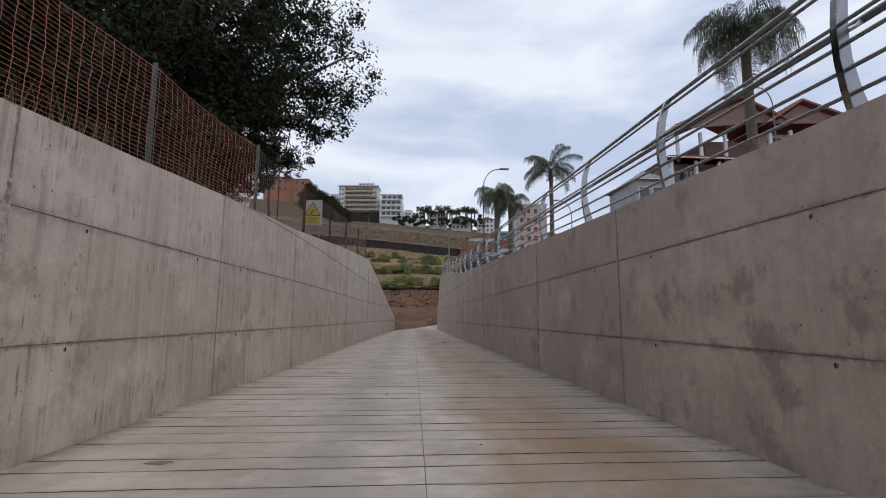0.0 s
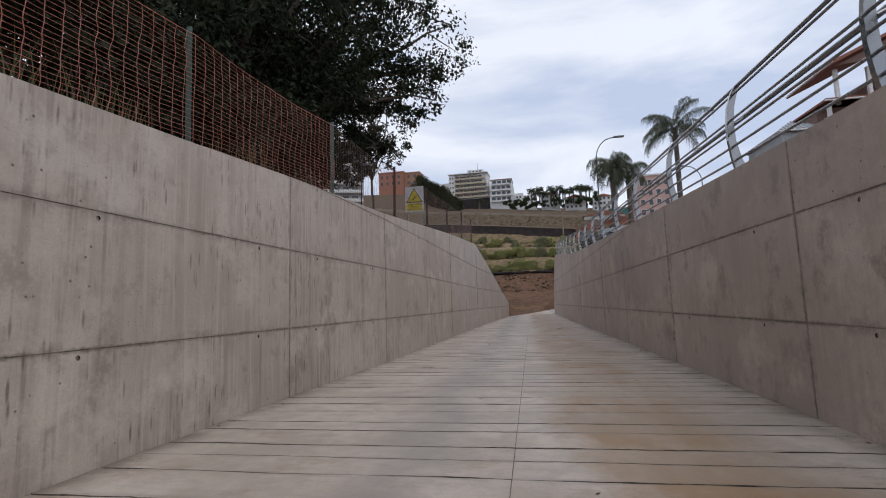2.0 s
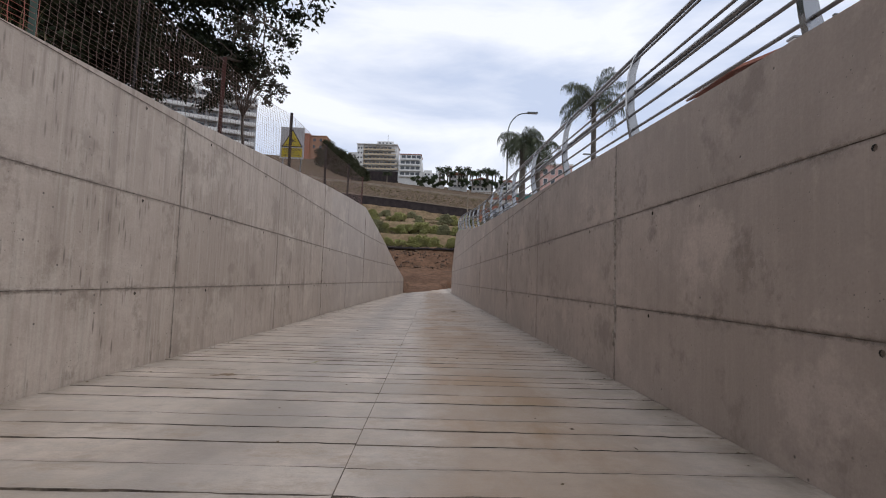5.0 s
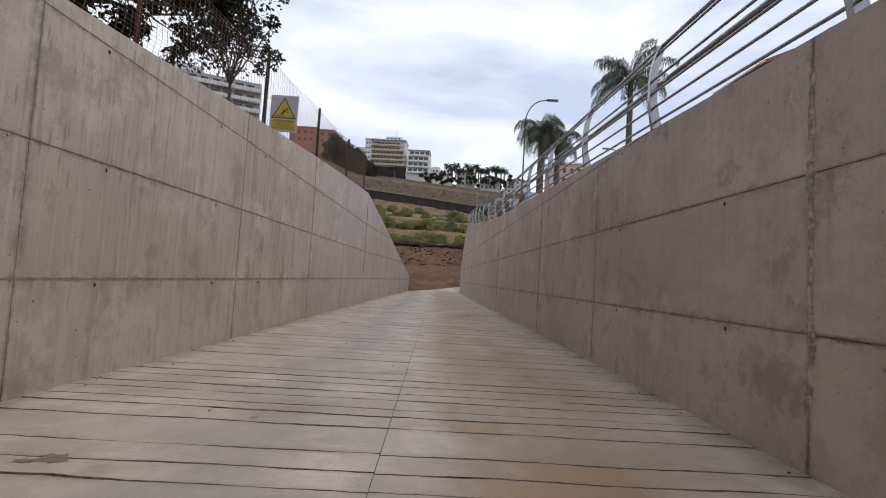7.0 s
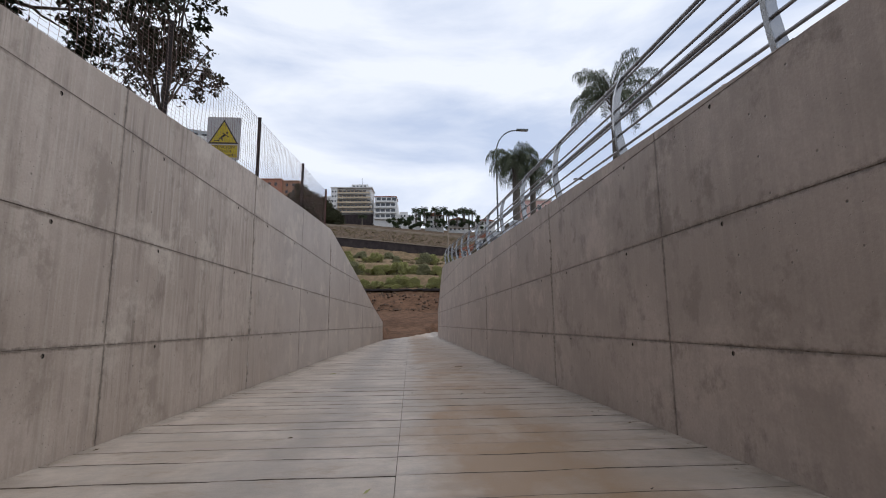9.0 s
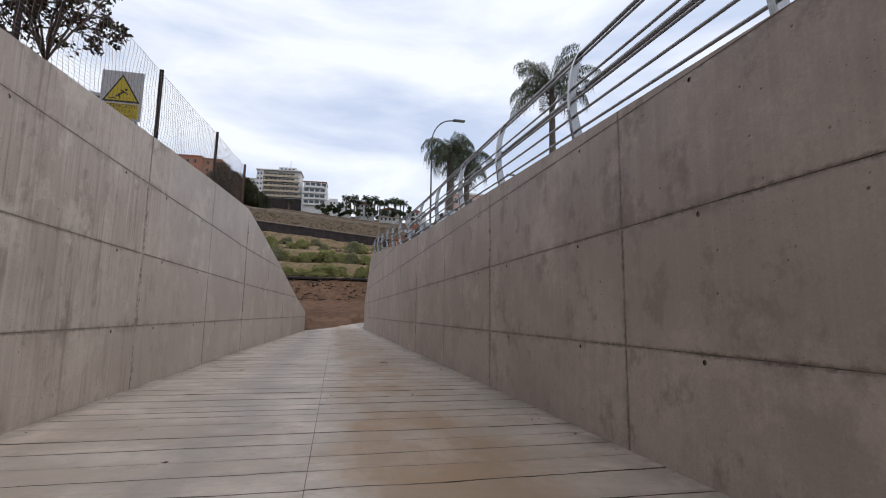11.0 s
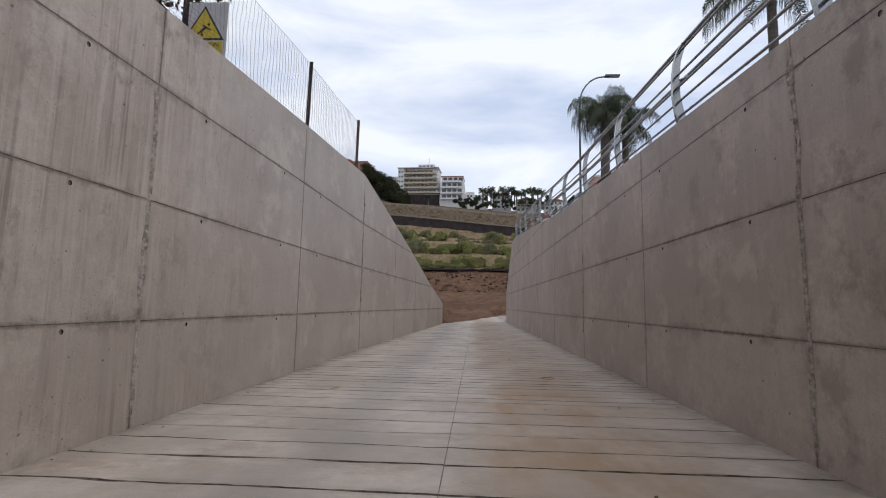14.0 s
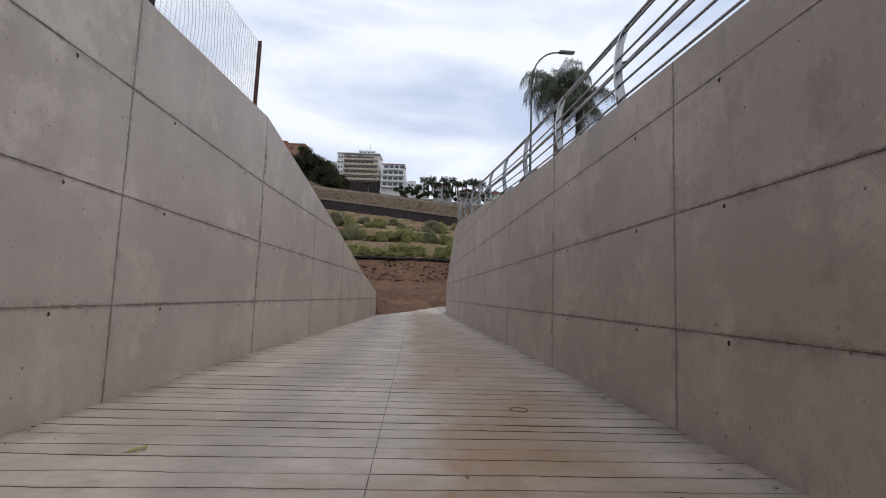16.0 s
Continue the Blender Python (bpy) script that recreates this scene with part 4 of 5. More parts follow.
def undergrowth():
    """Dark bushes behind the net, under the big tree."""
    rng = random.Random(23)
    k = 0
    for x, y, r in ((-5.6, 3.0, 1.5), (-6.4, 6.2, 1.8), (-5.9, 9.2, 1.6), (-6.6, 12.0, 1.8), (-6.0, 0.0, 1.6), (-7.6, -3.0, 2.0), (-7.2, 15.2, 1.6), (-9.0, 8.0, 2.6), (-10, 3.0, 2.8), (-10.5, 12.5, 2.8), (-9.6, -1.5, 2.6), (-11.5, 16.5, 2.6), (-12, -4, 3.0), (-13.5, 5.5, 3.4), (-13.5, 10.5, 3.4), (-6.8, 4.6, 2.0), (-7.4, 10.4, 2.1), (-7.0, 1.4, 2.0), (-8.4, 13.6, 2.2)):
        z = terrain(x, y)
        ob = thing("bush", (x, y, z), "dense dark bush behind the orange net", "bush", "bushes behind the net")
        stems = Geo()
        cs, rs = [], []
        for _ in range(9):
            e = Vector((rng.uniform(-0.8, 0.8) * r, rng.uniform(-0.9, 0.9) * r, rng.uniform(0.4, 1.75) * r))
            q, w = limb(rng, (e.x * 0.15, e.y * 0.15, -0.1), e, 0.03, 0.008, 0.15, 4)
            stems.tube(q, w, 5)
            cs.append(e)
            rs.append(r * rng.uniform(0.35, 0.6))
        part("stem", stems, M_BARK, ob)
        c = part("foliage", leaves("foliage", cs, rs, int(3000 * r), 0.15, M_LEAF_DARK, rng), M_LEAF_DARK, ob)
        c["kind"] = "stuff"
    v, f = [], []
    for _ in range(420):
        y = rng.uniform(1.0, 11)
        c = (2.2, 3.4, 4.4, 6.8, 9.0)[rng.randrange(5)]
        y = c + rng.gauss(0, 0.28)
        x = fence_x(y) - rng.uniform(0.15, 0.7)
        z = terrain(x, y)
        h = rng.uniform(0.25, 0.85)
        dx, dy = rng.uniform(-0.3, 0.3) * h, rng.uniform(-0.35, 0.35) * h
        w = 0.006
        m = len(v)
        v += [(x, y - w, z), (x, y + w, z), (x + dx * 0.4, y + dy * 0.4 + w, z + h * 0.6), (x + dx * 0.4, y + dy * 0.4 - w, z + h * 0.6), (x + dx, y + dy, z + h)]
        f += [(m, m + 1, m + 2, m + 3), (m + 3, m + 2, m + 4)]
    ob = new("grass", mesh_of("grass", v, f, M_DRY))
    tagged(ob, "dry grass tufts along the foot of the net", "grass", kind="stuff")


def palm_mesh(rng, count, length, leaf, droop):
    """Crown of arching feather fronds with long hanging leaflets, base at the origin."""
    rach, v, f = Geo(), [], []
    for k in range(count):
        a = 2 * math.pi * (k * 0.382 + rng.uniform(-0.05, 0.05))
        lift = 1.3 - (1.6 if droop > 0.65 else 1.15) * (k / count) + rng.uniform(-0.12, 0.12)
        L = length * rng.uniform(0.85, 1.12)
        d = Vector((math.cos(a), math.sin(a), 0))
        n = 14
        pts = [Vector((0, 0, 0))]
        for i in range(n):
            ang = lift - droop * 1.9 * ((i + 0.5) / n) ** 1.5
            pts.append(pts[-1] + (d * math.cos(ang) + Vector((0, 0, math.sin(ang)))) * L / n)
        rach.tube(pts, [0.03 * length / 2.5 * (1 - 0.85 * i / n) for i in range(n + 1)], 4)
        side = Vector((-d.y, d.x, 0))
        m = 84
        for i in range(10, m):
            t = i / m * n
            i0 = int(t)
            p = pts[i0].lerp(pts[min(n, i0 + 1)], t - i0)
            fwd = (pts[min(n, i0 + 1)] - pts[i0]).normalized()
            s01 = i / m
            ll = leaf * (0.45 + 0.75 * math.sin(math.pi * min(1, 0.1 + 0.85 * s01)))
            for s in (-1, 1):
                out = side * s * rng.uniform(0.45, 0.8) + fwd * 0.45 + Vector((0, 0, rng.uniform(-0.1, 0.45)))
                mid = p + out * ll * 0.45
                e = mid + out * ll * 0.22 + Vector((0, 0, -ll * rng.uniform(0.55, 1.15)))
                w = fwd * 0.0088 * length / 2.5
                q = len(v)
                v += [tuple(p - w), tuple(p + w), tuple(mid + w * 1.3), tuple(mid - w * 1.3), tuple(e)]
                f += [(q, q + 1, q + 2, q + 3), (q + 3, q + 2, q + 4)]
    return rach.mesh("frond_stalks", M_PALM_BARK), mesh_of("fronds", v, f, M_LEAF_PALM)


def palm(at, height, rng, count, length, leaf, droop, trunk_r, label, group=""):
    ob = thing("palm_tree", at, label, "palm tree", group)
    g = Geo()
    n = 14
    pts = [(0.05 * math.sin(2.1 * k / n), 0.04 * math.sin(3 * k / n), height * k / n - 0.1) for k in range(n + 1)]
    g.tube(pts, [trunk_r * (1.25 - 0.3 * k / n + (0.06 if k % 2 else 0)) for k in range(n + 1)], 10)
    part("trunk", g, M_PALM_BARK, ob)
    for k in range(9):
        a = k * 2.4
        s = Geo()
        z = height - 0.25 - 0.1 * k
        r = trunk_r * 0.9
        s.tube([(r * math.cos(a), r * math.sin(a), z), (1.9 * r * math.cos(a), 1.9 * r * math.sin(a), z + 0.16), (2.3 * r * math.cos(a), 2.3 * r * math.sin(a), z + 0.3)], [0.05, 0.035, 0.015], 5)
        part("leaf_base", s, M_PALM_BARK, ob)
    a, b = palm_mesh(rng, count, length, leaf, droop)
    for me, nm in ((a, "frond_stalks"), (b, "fronds")):
        q = part(nm, me, M_LEAF_PALM, ob)
        q["kind"] = "stuff"
        q.location = (0, 0, height - 0.15)
    return ob


def palms():
    rng = random.Random(31)
    palm((13.0, 15.5, 3.2), 9.1, rng, 30, 2.2, 0.72, 1.0, 0.17, "tall feathery palm beside a tile-roofed house")
    palm((9.35, 29.5, 3.8), 7.4, rng, 18, 2.2, 0.6, 0.75, 0.125, "slim feathery palm behind the steel railing")
    palm((8.3, 43.8, 5.0), 7.9, rng, 26, 2.4, 0.85, 1.15, 0.24, "shaggy palm with drooping fronds by the street lamp")
    palm((9.8, 44.8, 5.0), 7.3, rng, 18, 2.2, 0.8, 1.0, 0.2, "shaggy palm with drooping fronds behind the railing")


# ---- street lamp ----
def street_lamp(x, y, z, top, reach, turn, label):
    ob = thing("street_lamp", (x, y, z), label, "street lamp", turn=turn)
    h = top - z
    part("base", Geo().tube([(0, 0, -0.1), (0, 0, 0.9)], 0.11, 12), M_LAMP, ob)
    bend = h - 2.0
    pts = [(0, 0, 0.9), (0, 0, bend * 0.5), (0, 0, bend)]
    rad = [0.085, 0.07, 0.055]
    for k in range(1, 9):
        t = k / 8 * math.pi / 2
        pts.append((reach * (1 - math.cos(t)) * 0.75, 0, bend + 1.95 * math.sin(t)))
        rad.append(0.05)
    pts.append((reach * 0.85, 0, h))
    rad.append(0.045)
    part("pole", Geo().tube(pts, rad, 10), M_LAMP, ob, smooth=True)
    head = part("lamp_head", Geo().box(reach * 0.8, -0.16, h - 0.06, reach * 0.8 + 0.95, 0.16, h + 0.07, 0.03), M_LAMP, ob)
    part("lens", Geo().box(reach * 0.8 + 0.3, -0.12, h - 0.075, reach * 0.8 + 0.9, 0.12, h - 0.0605), M_LENS, head)
    return ob


# ---- buildings ----
def block(ob, name, x0, y0, z0, x1, y1, z1, mat, label=""):
    return part(name, Geo().box(x0, y0, z0, x1, y1, z1), mat, ob, label)


def window(ob, x, z, w, h, y, frame_mat=None):
    """A dark pane set in a slim frame, on a wall that faces -y."""
    win = part("window", Geo().prism([(x, z), (x + w, z), (x + w, z + h), (x, z + h)], y - 0.02, y + 0.06, "y"), M_GLASS, ob)
    fr = Geo()
    t = 0.09
    fr.box(x - t, y - 0.06, z - t, x, y + 0.05, z + h + t).box(x + w, y - 0.06, z - t, x + w + t, y + 0.05, z + h + t)
    fr.box(x, y - 0.06, z + h, x + w, y + 0.05, z + h + t).box(x, y - 0.06, z - t, x + w, y + 0.05, z)
    part("window_frame", fr, frame_mat or M_PLASTER_W, win)


def hotel():
    ob = thing("hotel", (-47.6, 318, 68.2), "six-storey pale yellow hotel with long balconies on the hilltop", "building", turn=-4)
    W, D, H = 27.0, 14.0, 20.0
    block(ob, "wall", 0, 2.0, -6, W, D, H - 0.8, M_PLASTER_W)
    block(ob, "side_wing", -7.0, 6.0, -6, -0.01, D + 6, H - 4.5, M_PLASTER_W)
    block(ob, "stair_tower", 0.0, 0.3, -6, 4.2, 1.99, H - 0.2, M_PLASTER_W)
    # the ground floor's shade is given by this block's dark colour
    block(ob, "plinth", -1.0, 0.5, -6, W + 1, 1.98, 2.4, M_STONE, "dark shaded ground floor")
    for k in range(5):
        z = 3.2 + 3.05 * k
        shrink = 0.6 * k
        block(ob, "balcony", 4.3, -0.2, z, W + 1.2 - shrink, 1.99, z + 0.22, M_PLASTER_W)
        block(ob, "parapet", 4.3, -0.35, z + 0.221, W + 1.2 - shrink, -0.2, z + 1.15, M_PLASTER_Y)
        for q in range(8):
            x = 5.2 + q * 2.6
            if x + 2.3 < W - shrink:
                window(ob, x, z + 0.35, 2.15, 2.2, 1.95, M_PLASTER_B)
                block(ob, "divider", x - 0.3, 0.0, z + 0.222, x - 0.15, 1.94, z + 2.9, M_PLASTER_Y)
        for x in (0.6, 2.4):
            window(ob, x, z + 1.0, 1.0, 1.1, 0.28)
    block(ob, "roof", -0.4, -0.5, H - 0.79, W + 0.5, D + 0.3, H - 0.3, M_PLASTER_W)
    block(ob, "attic", 13.0, 3.0, H - 0.29, 24.0, 9.0, H + 2.2, M_PLASTER_W)
    for x in (14.0, 16.5, 19.0, 21.5):
        window(ob, x, H + 0.2, 1.3, 1.3, 2.96)
    ob.scale = (0.96, 1.0, 1.03)
    part("mast", Geo().tube([(20, 5, H + 2.1), (20, 5, H + 7)], 0.12, 6), M_LAMP, ob)


def white_block():
    ob = thing("apartment_building", (-20.0, 314, 66.3), "white stepped apartment building beside the hotel", "building", turn=-3)
    for k, (x0, x1) in enumerate(((0, 15), (0, 13.6), (0, 13.2), (0.5, 12.6))):
        z = -5 if k == 0 else 3.0 * k + 0.5
        block(ob, "storey", x0, 1.0, z, x1, 12, 3.0 * k + 3.49, M_PLASTER_W)
        block(ob, "balcony", x0 + 0.5, -0.5, 3.0 * k + 0.45, x1 - 1, 0.99, 3.0 * k + 1.35, M_PLASTER_W)
        for q in range(4):
            x = x0 + 1.0 + q * 2.9
            if x + 1.8 < x1:
                window(ob, x, 3.0 * k + 1.38, 2.3, 1.75, 0.96)
    block(ob, "roof", 0.2, 0.6, 12.5, 12.9, 12.3, 12.9, M_TILE)
    ob.scale = (1.12, 1.1, 1.22)
    ob2 = thing("apartment_building", (-3.6, 312, 64.6), "low white terraced houses on the hilltop", "building", turn=-3)
    for k, (x0, x1, h) in enumerate(((0, 5, 6.6), (5.01, 9, 4.8), (9.01, 13, 5.6))):
        block(ob2, "house", x0, 0, -5, x1, 9, h, M_PLASTER_W)
        for q in range(2):
            window(ob2, x0 + 0.6 + 2.0 * q, 1.0, 1.1, 1.3, -0.04)
            window(ob2, x0 + 0.6 + 2.0 * q, 3.4, 1.1, 1.2, -0.04)


def orange_house():
    ob = thing("house", (-91, 300, 76.5), "orange plastered house with a flat roof on the ridge", "building", turn=-3)
    block(ob, "wall", 0, 0, -8, 17, 10, 11, M_PLASTER_O)
    block(ob, "wing", 17.01, 1.5, -8, 27, 11, 10.3, M_PLASTER_OCHRE)
    block(ob, "cornice", -0.4, -0.4, 11.01, 17.3, 10.3, 11.6, M_PLASTER_O)
    block(ob, "cornice", 17.32, 1.1, 10.31, 27.4, 11.3, 10.8, M_PLASTER_OCHRE)
    for z in (3.0, 7.2):
        for x in (1.5, 5.2, 9.0, 12.8):
            window(ob, x, z, 1.5, 2.0, -0.04, M_PLASTER_OCHRE)
        for x in (19.0, 23.0):
            window(ob, x, z, 1.5, 1.8, 1.46, M_PLASTER_O)


def grey_flats():
    ob = thing("apartment_building", (-37.6, 68.5, 16.2), "grey multi-storey apartment block with balcony bands behind the net", "building", turn=22)
    W = 30.0
    ob.scale = (0.47, 0.47, 0.47)
    block(ob, "wall", 0, 2, -30, W, 16, 22.6, M_GREY_B)
    block(ob, "roof_room", 6, 4, 22.61, 14, 12, 25.0, M_PLASTER_W)
    for k in range(7):
        z = 1.0 + 3.05 * k
        block(ob, "balcony", 0.3, 0.2, z, W - 0.3, 1.99, z + 0.25, M_PLASTER_W)
        block(ob, "parapet", 0.3, 0.1, z + 0.251, W - 0.3, 0.2, z + 1.15, M_PLASTER_W)
        for q in range(9):
            window(ob, 1.2 + q * 3.1, z + 0.5, 2.0, 1.9, 1.95, M_GREY_B)
            if q:
                block(ob, "divider", 0.55 + q * 3.1, 0.3, z + 0.251, 0.75 + q * 3.1, 1.9, z + 3.04, M_GREY_B)


def hip_roof(ob, x0, y0, x1, y1, z, rise, over, mat):
    """A hip roof with thick eaves, a white soffit edge and rows of cover tiles on the slope that faces the street."""
    x0, y0, x1, y1 = x0 - over, y0 - over, x1 + over, y1 + over
    d = min(y1 - y0, x1 - x0) / 2
    g = Geo()
    for a in (0.0, -0.22):
        g.v += [(x0, y0, z + a), (x1, y0, z + a), (x1, y1, z + a), (x0, y1, z + a), (x0 + d, y0 + d, z + rise + a), (x1 - d, y0 + d, z + rise + a)]
    for o, fl in ((0, 1), (6, -1)):
        for q in ((0, 1, 5, 4), (1, 2, 5), (2, 3, 4, 5), (3, 0, 4)):
            g.f.append(tuple(i + o for i in q)[::fl])
    g.f += [(0, 1, 7, 6), (1, 2, 8, 7), (2, 3, 9, 8), (3, 0, 6, 9)]
    roof = part("roof", g, mat, ob, "terracotta tiled hip roof")
    rows = Geo()
    n = int((x1 - x0) / 0.5)
    for k in range(n):
        x = x0 + (k + 0.5) * (x1 - x0) / n
        t = min(1.0, (x - x0) / d, (x1 - x) / d)
        rows.tube([(x, y0, z + 0.03), (x, y0 + d * t, z + rise * t + 0.03)], 0.1, 5)
    part("tile_ridge", rows, mat, roof)["kind"] = "stuff"
    part("gutter", Geo().tube([(x0, y0 - 0.06, z - 0.12), (x1, y0 - 0.06, z - 0.12)], 0.09, 7), M_PLASTER_W, roof, "pale eaves gutter")
    return roof


def gable_roof(ob, x0, xr, x1, z0, zr, z1, y0, y1, thick=0.28):
    """Two tiled slopes meeting at a ridge that runs back from the street, over a plastered gable."""
    under = [(x0, z0 - thick), (x0, z0), (xr, zr), (x1, z1), (x1, z1 - thick), (xr, zr - thick)]
    roof = part("roof", Geo().prism(under, y0, y1, "y"), M_TILE, ob, "terracotta tiled gable roof")
    rows = Geo()
    n = int((y1 - y0) / 0.55)
    for k in range(n):
        y = y0 + (k + 0.5) * (y1 - y0) / n
        rows.tube([(x0, y, z0 + 0.03), (xr, y, zr + 0.03), (x1, y, z1 + 0.03)], 0.1, 5)
    part("tile_ridge", rows, M_TILE, roof)["kind"] = "stuff"
    part("gutter", Geo().tube([(x0 - 0.06, y0, z0 - 0.1), (x0 - 0.06, y1, z0 - 0.1)], 0.09, 7), M_PLASTER_W, roof, "pale eaves gutter")
    face = [(x0 + 0.6, z0 - thick - 0.02), (x1 - 0.6, z1 - thick - 0.02), (xr, zr - thick - 0.25)]
    part("gable", Geo().prism(face, y0 + 0.7, y0 + 0.95, "y"), M_PLASTER_B, ob, "brown plastered gable")


def tiled_house():
    """Stepped house: a grey wing, a low tiled floor with a glazed front, an open roof terrace under a hip roof, and a second tiled block."""
    ob = thing("house", (28.6, 56.0, 0.0), "pink plastered house with terracotta tiled roofs, white columns and dark glazing", "house")
    block(ob, "wing", 0.0, 1.0, 3.5, 4.2, 9.0, 18.9, M_GREY_B, "grey plastered wing")
    hip_roof(ob, 0.0, 1.0, 4.2, 9.0, 18.95, 1.6, 0.35, M_GREY_B)
    for x in (0.5, 2.3):
        window(ob, x, 15.6, 1.3, 2.2, 0.96, M_PLASTER_W)
    # glazed main floor
    block(ob, "wall", 4.21, 2.0, 3.5, 18.4, 12.0, 21.4, M_PLASTER_B)
    block(ob, "parapet", 4.3, -0.1, 15.2, 18.4, 0.1, 17.1, M_PLASTER_W, "white parapet panel")
    block(ob, "balcony", 4.3, 0.11, 15.0, 18.4, 1.99, 15.25, M_PLASTER_W)
    for x in (5.0, 8.1, 11.2, 14.3):
        window(ob, x, 17.4, 2.5, 2.8, 1.94, M_PLASTER_W)
    for x in (4.35, 7.6, 10.7, 13.8, 16.9):
        block(ob, "column", x, 0.12, 17.1, x + 0.35, 0.45, 21.2, M_PLASTER_W, "white square column")
    hip_roof(ob, 4.3, 0.1, 18.2, 11.0, 21.5, 2.3, 0.6, M_TILE)
    # roof terrace: columns stand clear, so the sky shows between them
    block(ob, "roof_room", 11.6, 4.0, 22.6, 18.0, 9.5, 25.3, M_PLASTER_B)
    for x in (6.2, 9.4, 12.8, 16.3):
        block(ob, "column", x, 1.6, 21.6, x + 0.35, 1.95, 25.6, M_PLASTER_W, "white square column")
    gable_roof(ob, 5.3, 14.6, 20.5, 25.9, 30.2, 27.4, 0.0, 9.5)
    # second block
    block(ob, "side_block", 18.41, 3.0, 3.5, 29.0, 12.0, 26.2, M_PLASTER_P)
    block(ob, "parapet", 18.6, 0.9, 18.0, 29.0, 1.1, 20.2, M_PLASTER_W, "white parapet panel")
    block(ob, "balcony", 18.6, 1.11, 17.8, 29.0, 2.99, 18.1, M_PLASTER_W)
    block(ob, "balcony", 18.6, 1.11, 22.4, 29.0, 2.99, 22.7, M_PLASTER_W)
    for x in (18.7, 21.6, 25.0, 28.4):
        block(ob, "column", x, 1.12, 20.2, x + 0.4, 1.5, 26.1, M_PLASTER_W, "white square column")
    for x in (19.6, 22.6, 25.9):
        window(ob, x, 23.0, 2.3, 2.7, 2.94, M_PLASTER_W)
        window(ob, x, 18.6, 2.3, 2.9, 2.94, M_PLASTER_W)
        rail = Geo().box(x - 0.5, 1.15, 23.75, x + 2.4, 1.22, 23.85)
        for k in range(14):
            rail.box(x - 0.5 + 0.21 * k, 1.17, 22.71, x - 0.46 + 0.21 * k, 1.2, 23.75)
        part("balcony_rail", rail, M_BLACK, ob, "black balcony railing")
    gable_roof(ob, 18.0, 22.6, 30.5, 26.9, 29.9, 27.3, -0.4, 11.6)
    chimney = block(ob, "chimney", 15.6, 4.0, 27.5, 16.6, 5.0, 32.0, M_PLASTER_W, "white chimney")
    part("cap", Geo().box(15.45, 3.85, 32.01, 16.75, 5.15, 32.3, 0.04), M_GREY_B, chimney)


def far_town():
    rng = random.Random(44)
    specs = [((16, 150, 17), 9, 5.5, M_PLASTER_O), ((27, 152, 17), 8, 6.5, M_PLASTER_W), ((27, 168, 20), 10, 7.5, M_PLASTER_O), ((22, 178, 22), 14, 9, M_PLASTER_W), ((40, 185, 21), 15, 8, M_PLASTER_W),
             ((58, 170, 17), 14, 10, M_PLASTER_P), ((12, 300, 58), 11, 8, M_PLASTER_W), ((26, 298, 56), 12, 7, M_PLASTER_W), ((42, 296, 54), 12, 8, M_PLASTER_W)]
    for (x, y, z), w, h, m in specs:
        ob = thing("house", (x, y, z), "plastered town house with small windows on the far slope", "house", "far town houses", turn=rng.uniform(-8, 8))
        block(ob, "wall", 0, 0, -8, w, 9, h, m)
        g = Geo().prism([(-0.5, h + 0.01), (w + 0.5, h + 0.01), (w / 2, h + 1.8)], -0.5, 9.5, "y")
        part("roof", g, M_TILE, ob)
        for zz in np.arange(0.8, h - 1.5, 2.8):
            for k in range(int(w / 2.6)):
                window(ob, 0.9 + 2.5 * k, float(zz), 1.1, 1.4, -0.04)
    ob = thing("apartment_building", (34.5, 150, 8.0), "pale pink apartment block with rows of small windows", "building")
    block(ob, "wall", 0, 0, 0, 9.5, 10, 29.5, M_PLASTER_P)
    block(ob, "roof", -0.3, -0.3, 29.51, 9.8, 10.3, 30.0, M_PLASTER_W)
    for zz in range(5):
        for k in range(4):
            window(ob, 0.7 + 2.25 * k, 14.8 + 2.95 * zz, 1.2, 1.6, -0.04)
    ob = thing("office_block", (36, 205, 22), "teal clad flat-roofed block on the far slope", "building")
    block(ob, "wall", 0, 0, -8, 12, 12, 16, M_TEAL)
    block(ob, "roof", -0.4, -0.4, 16.01, 12.4, 12.4, 16.6, M_GREY_B)
    for zz in (3.0, 7.0, 11.0):
        for k in range(4):
            window(ob, 0.8 + 2.8 * k, zz, 1.8, 1.8, -0.04, M_TEAL)


